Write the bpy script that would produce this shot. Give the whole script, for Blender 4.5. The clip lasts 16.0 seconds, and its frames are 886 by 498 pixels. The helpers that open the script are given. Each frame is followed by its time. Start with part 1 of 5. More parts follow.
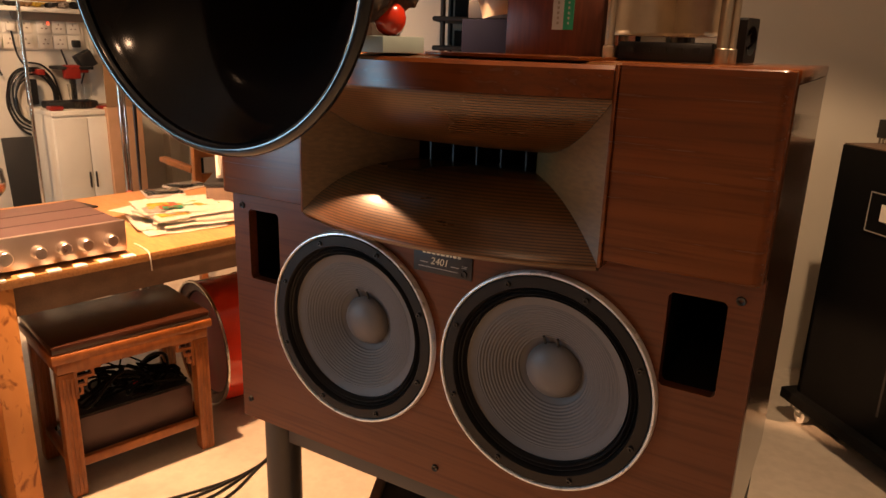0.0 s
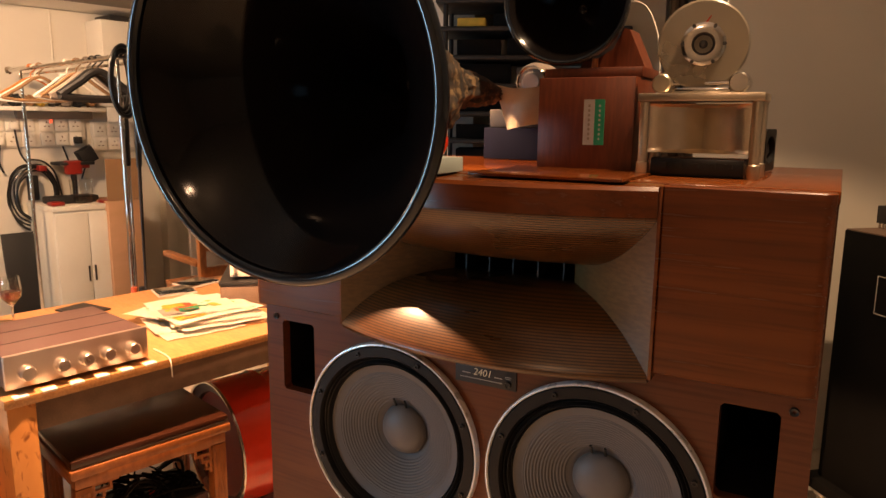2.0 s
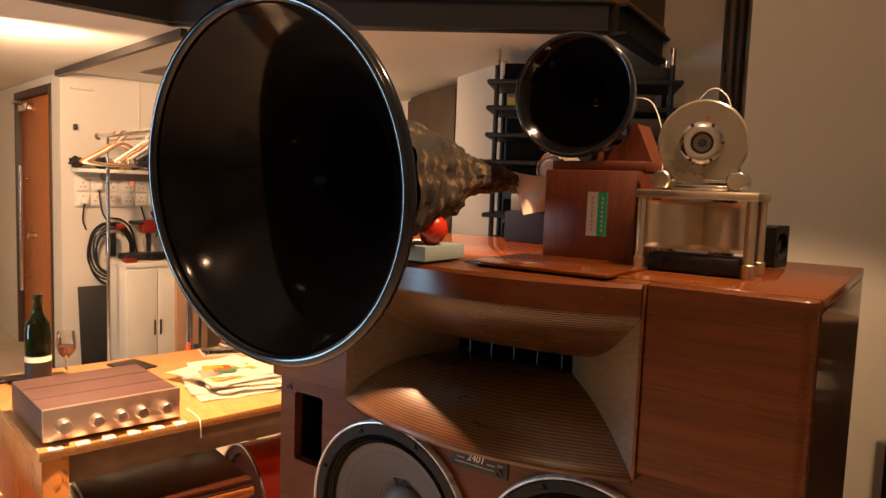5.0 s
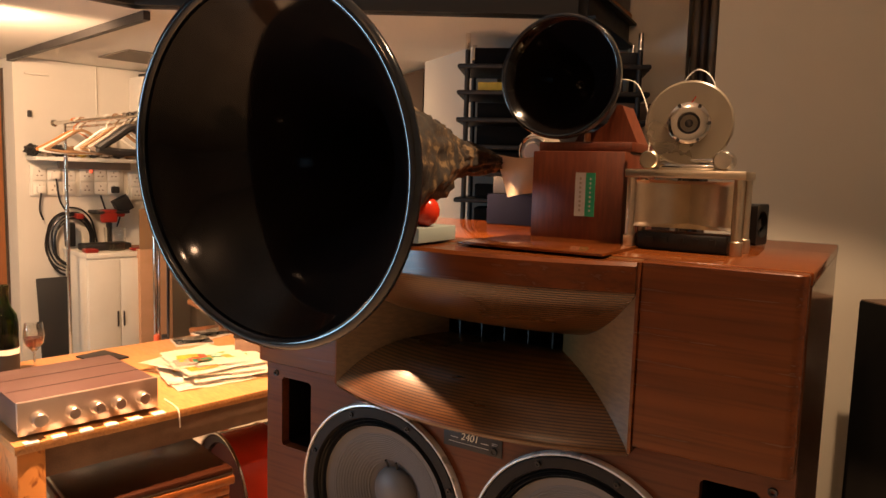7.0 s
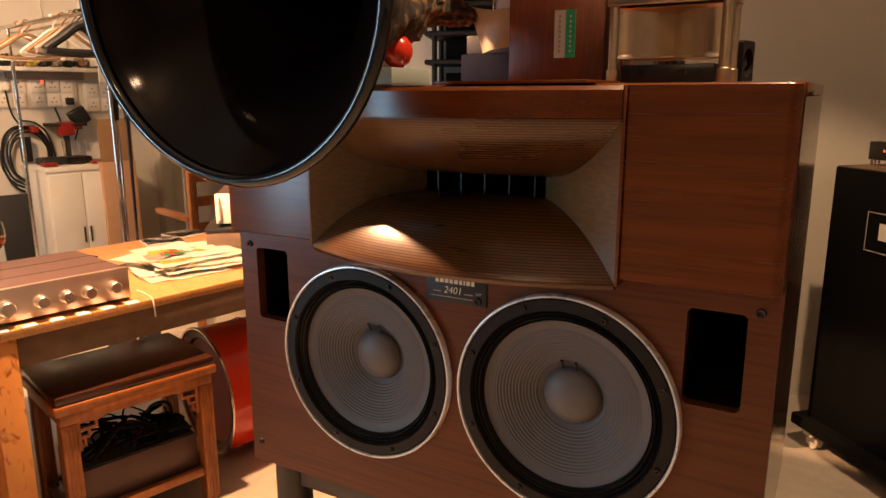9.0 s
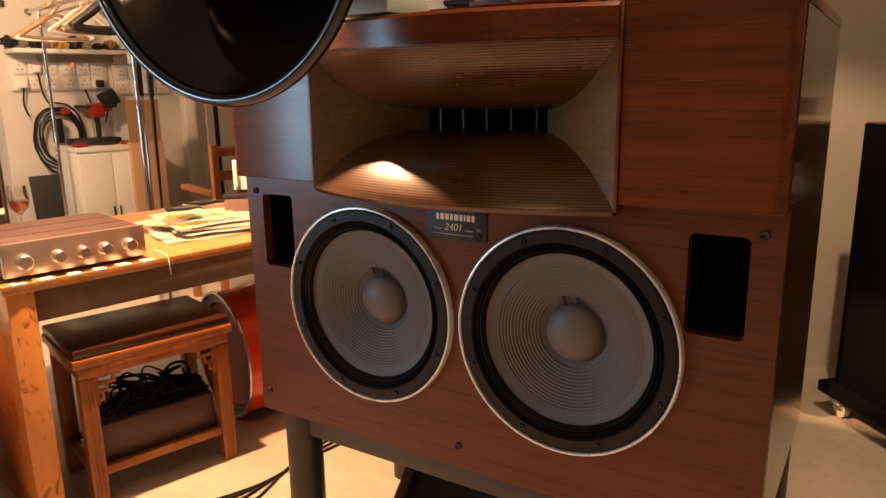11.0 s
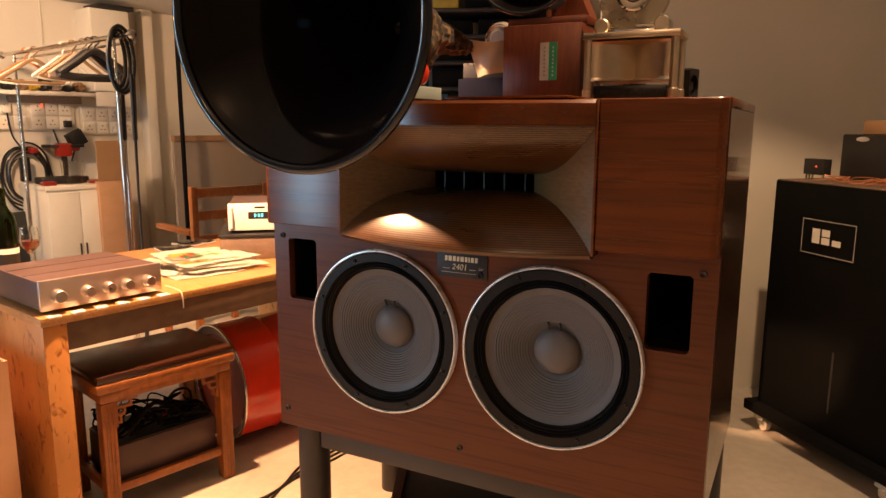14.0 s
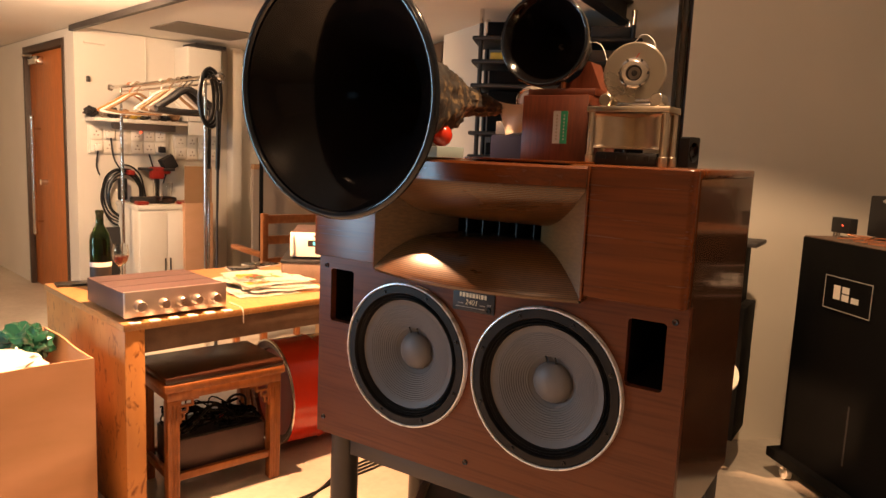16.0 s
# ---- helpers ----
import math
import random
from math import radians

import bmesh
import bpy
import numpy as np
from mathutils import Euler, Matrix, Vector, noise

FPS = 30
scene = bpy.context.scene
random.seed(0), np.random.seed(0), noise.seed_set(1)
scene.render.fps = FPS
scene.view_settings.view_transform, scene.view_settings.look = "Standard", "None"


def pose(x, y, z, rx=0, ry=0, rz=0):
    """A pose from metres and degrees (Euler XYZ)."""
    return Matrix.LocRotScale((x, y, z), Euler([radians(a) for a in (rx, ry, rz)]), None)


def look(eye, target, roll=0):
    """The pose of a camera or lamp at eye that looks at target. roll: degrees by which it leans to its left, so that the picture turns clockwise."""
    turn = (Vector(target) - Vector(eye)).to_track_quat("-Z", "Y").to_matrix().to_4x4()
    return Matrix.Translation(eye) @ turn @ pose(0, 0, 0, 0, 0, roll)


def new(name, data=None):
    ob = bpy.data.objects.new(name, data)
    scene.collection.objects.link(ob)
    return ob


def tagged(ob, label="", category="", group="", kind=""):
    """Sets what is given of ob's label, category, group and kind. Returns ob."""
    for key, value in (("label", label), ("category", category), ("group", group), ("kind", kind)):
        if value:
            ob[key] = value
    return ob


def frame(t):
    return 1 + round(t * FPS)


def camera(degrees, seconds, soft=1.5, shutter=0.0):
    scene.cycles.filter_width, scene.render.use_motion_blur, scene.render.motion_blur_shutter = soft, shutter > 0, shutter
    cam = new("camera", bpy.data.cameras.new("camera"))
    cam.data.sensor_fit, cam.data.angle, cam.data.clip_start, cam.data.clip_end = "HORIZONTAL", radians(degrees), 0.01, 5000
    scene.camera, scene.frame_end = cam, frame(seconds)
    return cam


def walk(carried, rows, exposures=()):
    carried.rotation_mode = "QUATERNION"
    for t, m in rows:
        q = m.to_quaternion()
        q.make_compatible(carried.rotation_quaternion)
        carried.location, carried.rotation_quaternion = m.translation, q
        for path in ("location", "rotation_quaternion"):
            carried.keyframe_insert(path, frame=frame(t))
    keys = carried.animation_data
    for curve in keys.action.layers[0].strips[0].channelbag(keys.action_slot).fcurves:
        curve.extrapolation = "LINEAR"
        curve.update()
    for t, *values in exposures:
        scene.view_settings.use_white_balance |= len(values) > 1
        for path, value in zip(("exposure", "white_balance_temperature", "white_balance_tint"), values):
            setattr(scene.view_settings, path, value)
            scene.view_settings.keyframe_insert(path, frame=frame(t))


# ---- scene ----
cam = camera(64.5, 16.0)
METRES, EYE, TILT, LEAN, TURN = 1.32, 1.2, 0.0, 0.0, 30.5
OX, OY = 0.608, -1.034
ROWS = [
    (0.0, 0.0, 0.0, 0.0, 0.51, -16.26, -1.76),
    (0.5, -0.0153, 0.0014, 0.0013, -0.64, -16.17, -2.0),
    (1.0, -0.0451, 0.0048, 0.0078, -1.82, -15.32, -1.29),
    (1.5, -0.0712, 0.0019, 0.0256, -2.48, -13.42, -0.21),
    (2.0, -0.078, -0.0034, 0.0529, -1.06, -10.25, -0.54),
    (2.5, -0.0545, -0.007, 0.0666, 1.5, -8.25, -1.7),
    (3.0, -0.0253, -0.0071, 0.074, 3.82, -7.32, -1.87),
    (3.5, 0.0006, -0.0105, 0.0798, 4.57, -6.74, -2.02),
    (4.0, 0.0205, -0.022, 0.086, 5.17, -5.89, -1.94),
    (6.5, 0.0046, -0.0313, 0.0866, 4.12, -4.65, -1.52),
    (7.0, -0.0225, -0.0283, 0.0777, 1.77, -6.09, -1.67),
    (7.5, -0.0494, -0.0245, 0.057, -0.19, -7.88, -1.29),
    (8.0, -0.0533, -0.015, 0.0244, -1.98, -10.56, -0.82),
    (8.5, -0.0444, -0.0097, -0.0015, -1.75, -12.4, 0.09),
    (9.0, -0.0282, -0.0055, -0.024, -0.73, -12.47, 0.19),
    (11.5, 0.0324, -0.0213, -0.1062, 3.32, -12.93, 0.96),
    (12.0, 0.0442, -0.052, -0.1033, 5.68, -11.94, -0.08),
    (12.5, 0.041, -0.0752, -0.0914, 4.98, -11.64, 0.36),
    (13.0, -0.0081, -0.119, -0.0855, 2.33, -11.27, 0.21),
    (13.5, -0.062, -0.1756, -0.0755, -0.94, -10.16, -0.31),
    (14.0, -0.0955, -0.2279, -0.0521, -3.18, -10.01, -0.23),
    (14.5, -0.0911, -0.2542, -0.0287, -2.09, -10.28, 0.45),
    (15.0, -0.0424, -0.2908, -0.0077, 0.09, -8.93, -1.59),
    (15.5, -0.0053, -0.3483, -0.0009, 2.08, -6.93, -1.31),
    (16.0, 0.0029, -0.402, -0.0043, 3.19, -7.78, -2.44),
]
walk(cam, [(t, pose(OX, OY, EYE, TILT, LEAN, TURN) @ pose(METRES * x, METRES * y, METRES * z, 90 + pitch, roll, yaw)) for t, x, y, z, yaw, pitch, roll in ROWS],
     exposures=((0.0, -0.36), (2.5, -0.20), (7.0, -0.18), (9.0, -0.28), (12.5, -0.18), (14.5, -0.10), (16.0, 0.07)))

# ---- light ----
FLOOR = -0.05
world = bpy.data.worlds.new("room_dark")
scene.world = world
world.use_nodes = True
world.node_tree.nodes["Background"].inputs[0].default_value = (1.0, 0.75, 0.5, 1)
world.node_tree.nodes["Background"].inputs[1].default_value = 0.006


def lamp(name, kind, m, watts, colour, radius=0.05, size=None, cone=None, blend=0.1):
    data = bpy.data.lights.new(name, kind)
    data.energy, data.color = watts, colour
    if kind == "AREA":
        data.shape, data.size, data.size_y = "RECTANGLE", size[0], size[1]
    else:
        data.shadow_soft_size = radius
    if kind == "SPOT":
        data.spot_size, data.spot_blend = radians(cone), blend
    ob = new(name, data)
    ob.matrix_world = m
    return ob


# shaded lamp over the table edge, shaded lamp by the long wall, added fill above it that brightens the upper wall, room
# lamp, entrance and lobby lamps, cool dusk window, light under the mezzanine
lamp("table_light", "SPOT", look((-1.052, 0.012, 1.93), (-0.96, -0.07, 0.6)), 540, (1.0, 0.52, 0.26), 0.025, cone=112, blend=0.08)
lamp("corner_light", "SPOT", look((0.71, 0.12, 2.55), (1.30, 0.12, 0)), 190, (1.0, 0.64, 0.37), 0.03, cone=113, blend=0.14)
lamp("upper_wall_fill", "POINT", pose(0.71, 0.12, 2.75), 9, (1.0, 0.62, 0.34), 0.12)
lamp("room_light", "POINT", pose(0.5, -2.9, 2.9), 37, (1.0, 0.58, 0.33), 0.06)
lamp("entrance_light", "SPOT", look((-2.75, 0.30, 1.86), (-4.1, 1.7, 0.9)), 160, (1.0, 0.62, 0.36), 0.08, cone=158, blend=0.35)
lamp("lobby_light", "POINT", pose(-4.4, -1.0, 1.7), 30, (1.0, 0.62, 0.33), 0.08)
lamp("window_light", "AREA", look((-2.95, -2.65, 1.0), (-0.3, 0, 1.0)), 46, (0.45, 0.76, 1.0), size=(0.6, 1.2))
lamp("mezzanine_light", "POINT", pose(-2.6, 2.4, 1.7), 3, (1.0, 0.64, 0.36), 0.08)


# ---- materials ----
def shade(name, colour, rough=0.5, metal=0.0, coat=0.0, grain=None, second=None, scale=8.0, stretch=(1, 1, 1), bump=0.0, bump_scale=60.0, spec=0.5, mix=0.5, detail=6.0, random_tint=0.0, rough_var=0.12):
    m = bpy.data.materials.new(name)
    m.use_nodes = True
    nt = m.node_tree
    b = nt.nodes["Principled BSDF"]
    b.inputs["Roughness"].default_value = rough
    b.inputs["Metallic"].default_value = metal
    b.inputs["Coat Weight"].default_value = coat
    b.inputs["Coat Roughness"].default_value = 0.08
    b.inputs["Specular IOR Level"].default_value = spec
    tc = nt.nodes.new("ShaderNodeTexCoord")
    mp = nt.nodes.new("ShaderNodeMapping")
    mp.inputs["Scale"].default_value = stretch
    nt.links.new(tc.outputs["Object"], mp.inputs["Vector"])
    n1 = nt.nodes.new("ShaderNodeTexNoise")
    n1.inputs["Scale"].default_value = scale
    n1.inputs["Detail"].default_value = detail
    nt.links.new(mp.outputs["Vector"], n1.inputs["Vector"])
    ramp = nt.nodes.new("ShaderNodeValToRGB")
    c2 = second or tuple(c * 0.75 for c in colour)
    ramp.color_ramp.elements[0].position, ramp.color_ramp.elements[1].position = 0.5 - 0.25 * mix - 0.08, 0.5 + 0.25 * mix + 0.08
    ramp.color_ramp.elements[0].color, ramp.color_ramp.elements[1].color = (*c2, 1), (*colour, 1)
    nt.links.new(n1.outputs["Fac"], ramp.inputs["Fac"])
    out = ramp.outputs["Color"]
    n2 = nt.nodes.new("ShaderNodeTexNoise")
    n2.inputs["Scale"].default_value = bump_scale
    n2.inputs["Detail"].default_value = 4
    nt.links.new(mp.outputs["Vector"], n2.inputs["Vector"])
    if grain:
        g = nt.nodes.new("ShaderNodeMix")
        g.data_type, g.blend_type = "RGBA", "MULTIPLY"
        g.inputs["Factor"].default_value = grain
        r2 = nt.nodes.new("ShaderNodeValToRGB")
        r2.color_ramp.elements[0].position, r2.color_ramp.elements[1].position = 0.38, 0.62
        r2.color_ramp.elements[0].color = (0.25, 0.22, 0.2, 1)
        nt.links.new(n2.outputs["Fac"], r2.inputs["Fac"])
        nt.links.new(out, g.inputs["A"])
        nt.links.new(r2.outputs["Color"], g.inputs["B"])
        out = g.outputs["Result"]
    if random_tint:
        oi = nt.nodes.new("ShaderNodeObjectInfo")
        hs = nt.nodes.new("ShaderNodeHueSaturation")
        mr = nt.nodes.new("ShaderNodeMapRange")
        mr.inputs["To Min"].default_value, mr.inputs["To Max"].default_value = 1 - random_tint, 1 + random_tint
        nt.links.new(oi.outputs["Random"], mr.inputs["Value"])
        nt.links.new(mr.outputs["Result"], hs.inputs["Value"])
        nt.links.new(out, hs.inputs["Color"])
        out = hs.outputs["Color"]
    nt.links.new(out, b.inputs["Base Color"])
    rr = nt.nodes.new("ShaderNodeMapRange")
    rr.inputs["To Min"].default_value, rr.inputs["To Max"].default_value = max(0.02, rough - rough_var), min(1, rough + rough_var)
    nt.links.new(n1.outputs["Fac"], rr.inputs["Value"])
    nt.links.new(rr.outputs["Result"], b.inputs["Roughness"])
    if bump:
        bp = nt.nodes.new("ShaderNodeBump")
        bp.inputs["Strength"].default_value = bump
        bp.inputs["Distance"].default_value = 0.002
        nt.links.new(n2.outputs["Fac"], bp.inputs["Height"])
        nt.links.new(bp.outputs["Normal"], b.inputs["Normal"])
    return m


def veneer(name, light, dark, rough, along, coat=0.0, spec=0.4, figure=0.55):
    """Sliced veneer: long wavy figure, fine dark pores and a slow drift in tone."""
    m = bpy.data.materials.new(name)
    m.use_nodes = True
    nt = m.node_tree
    b = nt.nodes["Principled BSDF"]
    b.inputs["Specular IOR Level"].default_value = spec
    b.inputs["Coat Weight"].default_value = coat
    b.inputs["Coat Roughness"].default_value = 0.06
    tc = nt.nodes.new("ShaderNodeTexCoord")

    def mapped(scale):
        mp = nt.nodes.new("ShaderNodeMapping")
        mp.inputs["Scale"].default_value = scale
        nt.links.new(tc.outputs["Object"], mp.inputs["Vector"])
        return mp.outputs["Vector"]

    def stretched(a, c):
        return tuple(a if i == along else c for i in range(3))

    w = nt.nodes.new("ShaderNodeTexWave")
    w.bands_direction = "Z"
    w.inputs["Scale"].default_value = 5.5
    w.inputs["Distortion"].default_value = 9.0
    w.inputs["Detail"].default_value = 3.0
    w.inputs["Detail Scale"].default_value = 1.6
    nt.links.new(mapped(stretched(0.16, 1.0)), w.inputs["Vector"])
    fine = nt.nodes.new("ShaderNodeTexNoise")
    fine.inputs["Scale"].default_value = 60
    fine.inputs["Detail"].default_value = 5
    nt.links.new(mapped(stretched(0.06, 2.2)), fine.inputs["Vector"])
    slow = nt.nodes.new("ShaderNodeTexNoise")
    slow.inputs["Scale"].default_value = 3.0
    nt.links.new(mapped(stretched(0.5, 2.0)), slow.inputs["Vector"])
    add = nt.nodes.new("ShaderNodeMath")
    add.operation = "MULTIPLY_ADD"
    add.inputs[1].default_value = figure
    nt.links.new(w.outputs["Fac"], add.inputs[0])
    half = nt.nodes.new("ShaderNodeMath")
    half.operation = "MULTIPLY"
    half.inputs[1].default_value = 1.0 - figure
    nt.links.new(slow.outputs["Fac"], half.inputs[0])
    nt.links.new(half.outputs[0], add.inputs[2])
    ramp = nt.nodes.new("ShaderNodeValToRGB")
    ramp.color_ramp.elements[0].position, ramp.color_ramp.elements[1].position = 0.12, 0.75
    ramp.color_ramp.elements[0].color, ramp.color_ramp.elements[1].color = (*dark, 1), (*light, 1)
    nt.links.new(add.outputs[0], ramp.inputs["Fac"])
    pores = nt.nodes.new("ShaderNodeValToRGB")
    pores.color_ramp.elements[0].position, pores.color_ramp.elements[1].position = 0.36, 0.52
    pores.color_ramp.elements[0].color = (0.55, 0.5, 0.46, 1)
    nt.links.new(fine.outputs["Fac"], pores.inputs["Fac"])
    mul = nt.nodes.new("ShaderNodeMix")
    mul.data_type, mul.blend_type = "RGBA", "MULTIPLY"
    mul.inputs["Factor"].default_value = 0.6
    nt.links.new(ramp.outputs["Color"], mul.inputs["A"])
    nt.links.new(pores.outputs["Color"], mul.inputs["B"])
    nt.links.new(mul.outputs["Result"], b.inputs["Base Color"])
    rr = nt.nodes.new("ShaderNodeMapRange")
    rr.inputs["To Min"].default_value, rr.inputs["To Max"].default_value = rough + 0.05, max(0.03, rough - 0.05)
    nt.links.new(fine.outputs["Fac"], rr.inputs["Value"])
    nt.links.new(rr.outputs["Result"], b.inputs["Roughness"])
    bp = nt.nodes.new("ShaderNodeBump")
    bp.inputs["Strength"].default_value = 0.05
    bp.inputs["Distance"].default_value = 0.001
    nt.links.new(fine.outputs["Fac"], bp.inputs["Height"])
    nt.links.new(bp.outputs["Normal"], b.inputs["Normal"])
    return m


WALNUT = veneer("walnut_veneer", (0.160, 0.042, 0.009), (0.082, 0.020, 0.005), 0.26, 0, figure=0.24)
# side veneer is set darker than the front, the top slightly lighter
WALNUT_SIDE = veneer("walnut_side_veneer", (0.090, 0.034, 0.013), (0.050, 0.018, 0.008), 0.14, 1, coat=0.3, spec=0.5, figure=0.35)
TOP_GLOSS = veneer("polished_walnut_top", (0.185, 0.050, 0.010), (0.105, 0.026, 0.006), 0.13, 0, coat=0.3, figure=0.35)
BAFFLE = veneer("baffle_veneer", (0.132, 0.038, 0.013), (0.092, 0.026, 0.010), 0.32, 0, spec=0.3, figure=0.16)
HORN_SIDE = shade("horn_cheek_wood", (0.150, 0.082, 0.028), 0.36, grain=0.35, second=(0.13, 0.066, 0.022), scale=7, stretch=(1, 1, 3), mix=0.8)
BLACK = shade("matt_black", (0.012, 0.011, 0.011), 0.55, scale=20, bump=0.05)
DEEP = shade("deep_black", (0.004, 0.004, 0.004), 0.9, spec=0.1)
JET = shade("jet_black_paint", (0.0035, 0.0035, 0.0035), 0.7, spec=0.1, scale=10, bump=0.1, bump_scale=150)
RUBBER = shade("black_rubber", (0.010, 0.010, 0.010), 0.32)
FRAME_BLACK = shade("cast_frame_black", (0.007, 0.0068, 0.0068), 0.42, spec=0.25, bump=0.15, bump_scale=300)
CONE = shade("paper_cone", (0.098, 0.096, 0.102), 0.55, second=(0.078, 0.076, 0.080), scale=14, bump=0.1, bump_scale=200, mix=0.9)
CAP = shade("dust_cap", (0.125, 0.118, 0.118), 0.5, second=(0.10, 0.092, 0.09), scale=18)
RING_WHITE = shade("satin_aluminium_ring", (0.86, 0.86, 0.86), 0.30, metal=0.35, scale=30)
GLOSS_BLACK = shade("gloss_black_lacquer", (0.005, 0.004, 0.004), 0.10, coat=0.0, spec=0.2, scale=4, rough_var=0.03)
RIM_GLOSS = shade("gloss_rim_lacquer", (0.006, 0.008, 0.012), 0.12, coat=0.3, scale=5, rough_var=0.04)
HORN_GREY = shade("grey_lacquer", (0.05, 0.045, 0.035), 0.18, coat=0.5, scale=5)
STEEL_BLACK = shade("painted_steel", (0.030, 0.026, 0.025), 0.45, scale=12, bump=0.04)
WALL = shade("painted_wall", (0.70, 0.66, 0.58), 0.85, second=(0.62, 0.58, 0.51), scale=1.2, bump=0.12, bump_scale=40, mix=0.8)
WALL_R = shade("painted_wall_worn", (0.74, 0.67, 0.55), 0.85, second=(0.66, 0.59, 0.48), scale=1.5, bump=0.12, bump_scale=40, mix=0.9)
PIER_PAINT = shade("greige_pier_paint", (0.68, 0.62, 0.52), 0.85, second=(0.60, 0.54, 0.45), scale=1.5, bump=0.12, bump_scale=40, mix=0.9)
CEIL = shade("painted_ceiling", (0.78, 0.74, 0.67), 0.9, scale=1.0, second=(0.72, 0.68, 0.6), bump=0.05)
CONCRETE = shade("screed_floor", (0.56, 0.50, 0.41), 0.5, second=(0.40, 0.34, 0.27), scale=2.2, bump=0.12, bump_scale=30, grain=0.12, detail=10)
DOOR_WOOD = shade("door_veneer", (0.60, 0.19, 0.040), 0.4, second=(0.46, 0.135, 0.028), scale=2.5, stretch=(6, 6, 0.6), grain=0.3, bump_scale=20, mix=0.9)
DOOR_FRAME = shade("dark_door_frame", (0.06, 0.035, 0.022), 0.5, scale=8)
def burl():
    m = shade("osb_burl_panel", (0.64, 0.30, 0.09), 0.40, second=(0.44, 0.17, 0.042), scale=9, stretch=(1, 1, 0.5), bump=0.1, bump_scale=42, mix=0.8)
    nt = m.node_tree
    b = nt.nodes["Principled BSDF"]
    tc = nt.nodes.new("ShaderNodeTexCoord")
    mp = nt.nodes.new("ShaderNodeMapping")
    mp.inputs["Scale"].default_value = (1.0, 1.0, 0.45)
    nt.links.new(tc.outputs["Object"], mp.inputs["Vector"])
    n = nt.nodes.new("ShaderNodeTexNoise")
    n.inputs["Scale"].default_value = 30
    n.inputs["Detail"].default_value = 5
    n.inputs["Distortion"].default_value = 1.6
    nt.links.new(mp.outputs["Vector"], n.inputs["Vector"])
    r = nt.nodes.new("ShaderNodeValToRGB")
    r.color_ramp.elements[0].position, r.color_ramp.elements[0].color = 0.31, (0.30, 0.18, 0.11, 1)
    r.color_ramp.elements[1].position, r.color_ramp.elements[1].color = 0.43, (1, 1, 1, 1)
    nt.links.new(n.outputs["Fac"], r.inputs["Fac"])
    x = nt.nodes.new("ShaderNodeMix")
    x.data_type, x.blend_type = "RGBA", "MULTIPLY"
    x.inputs["Factor"].default_value = 0.85
    nt.links.new(b.inputs["Base Color"].links[0].from_socket, x.inputs["A"])
    nt.links.new(r.outputs["Color"], x.inputs["B"])
    nt.links.new(x.outputs["Result"], b.inputs["Base Color"])
    return m


BURL = burl()
TABLE_TOP = shade("table_top_oak", (0.52, 0.27, 0.10), 0.35, second=(0.40, 0.19, 0.065), scale=4, stretch=(6, 1, 6), grain=0.3, bump_scale=30, mix=0.8)
APRON = shade("raw_plank", (0.20, 0.130, 0.088), 0.65, second=(0.14, 0.090, 0.060), scale=5, stretch=(4, 1, 6), grain=0.2)
ROSEWOOD = shade("stool_rosewood", (0.36, 0.125, 0.032), 0.34, second=(0.27, 0.085, 0.022), scale=5, stretch=(2, 2, 1), grain=0.3, bump_scale=30)
STOOL_TOP = shade("dark_lacquer_seat", (0.045, 0.014, 0.007), 0.24, scale=4, second=(0.03, 0.01, 0.005))
SILVER = shade("brushed_aluminium", (0.62, 0.53, 0.48), 0.36, metal=0.9, stretch=(1, 20, 1), scale=12, second=(0.55, 0.47, 0.42))
SATIN = shade("satin_silver", (0.74, 0.66, 0.60), 0.32, metal=0.92, scale=30)
SILVER_TOP = shade("brown_grey_lid", (0.10, 0.058, 0.054), 0.42, metal=0.2, stretch=(1, 20, 1), scale=12)
CHROME = shade("chrome", (0.78, 0.74, 0.68), 0.12, metal=1.0, scale=20, rough_var=0.05)
CHAMPAGNE = shade("champagne_metal", (0.68, 0.58, 0.44), 0.30, metal=0.95, rough_var=0.05, stretch=(3, 3, 3), scale=14, second=(0.6, 0.5, 0.37))
RED_DARK = shade("dark_red_paint", (0.28, 0.02, 0.012), 0.35, scale=8)
DADO = shade("taupe_dado_paint", (0.20, 0.165, 0.125), 0.7, second=(0.16, 0.13, 0.10), scale=2, bump=0.1)
DRUM_BAND = shade("dull_drum_band", (0.16, 0.075, 0.055), 0.25, metal=0.5, scale=9, second=(0.10, 0.05, 0.04))
RED = shade("red_lacquer", (0.60, 0.035, 0.010), 0.2, coat=0.5, scale=6, second=(0.5, 0.025, 0.008))
CARD = shade("corrugated_cardboard", (0.52, 0.29, 0.17), 0.8, second=(0.43, 0.24, 0.12), scale=3, bump=0.08, bump_scale=60, stretch=(1, 1, 3))
CARD_DARK = shade("brown_cardboard", (0.30, 0.17, 0.08), 0.8, second=(0.24, 0.13, 0.06), scale=4)
DBOX = shade("cherry_veneer", (0.140, 0.034, 0.011), 0.38, second=(0.10, 0.021, 0.008), scale=4, stretch=(6, 2, 0.8), grain=0.35, bump_scale=26, mix=0.8)
WHITE = shade("white_plastic", (0.78, 0.74, 0.66), 0.4, scale=10, second=(0.72, 0.68, 0.6))
WHITE_CAB = shade("white_painted_cabinet", (0.74, 0.71, 0.63), 0.5, scale=4, second=(0.66, 0.62, 0.54))
ACRYLIC = shade("frosted_acrylic", (0.40, 0.34, 0.25), 0.30, scale=12, second=(0.35, 0.29, 0.21))
ACRYLIC.node_tree.nodes["Principled BSDF"].inputs["Transmission Weight"].default_value = 0.65
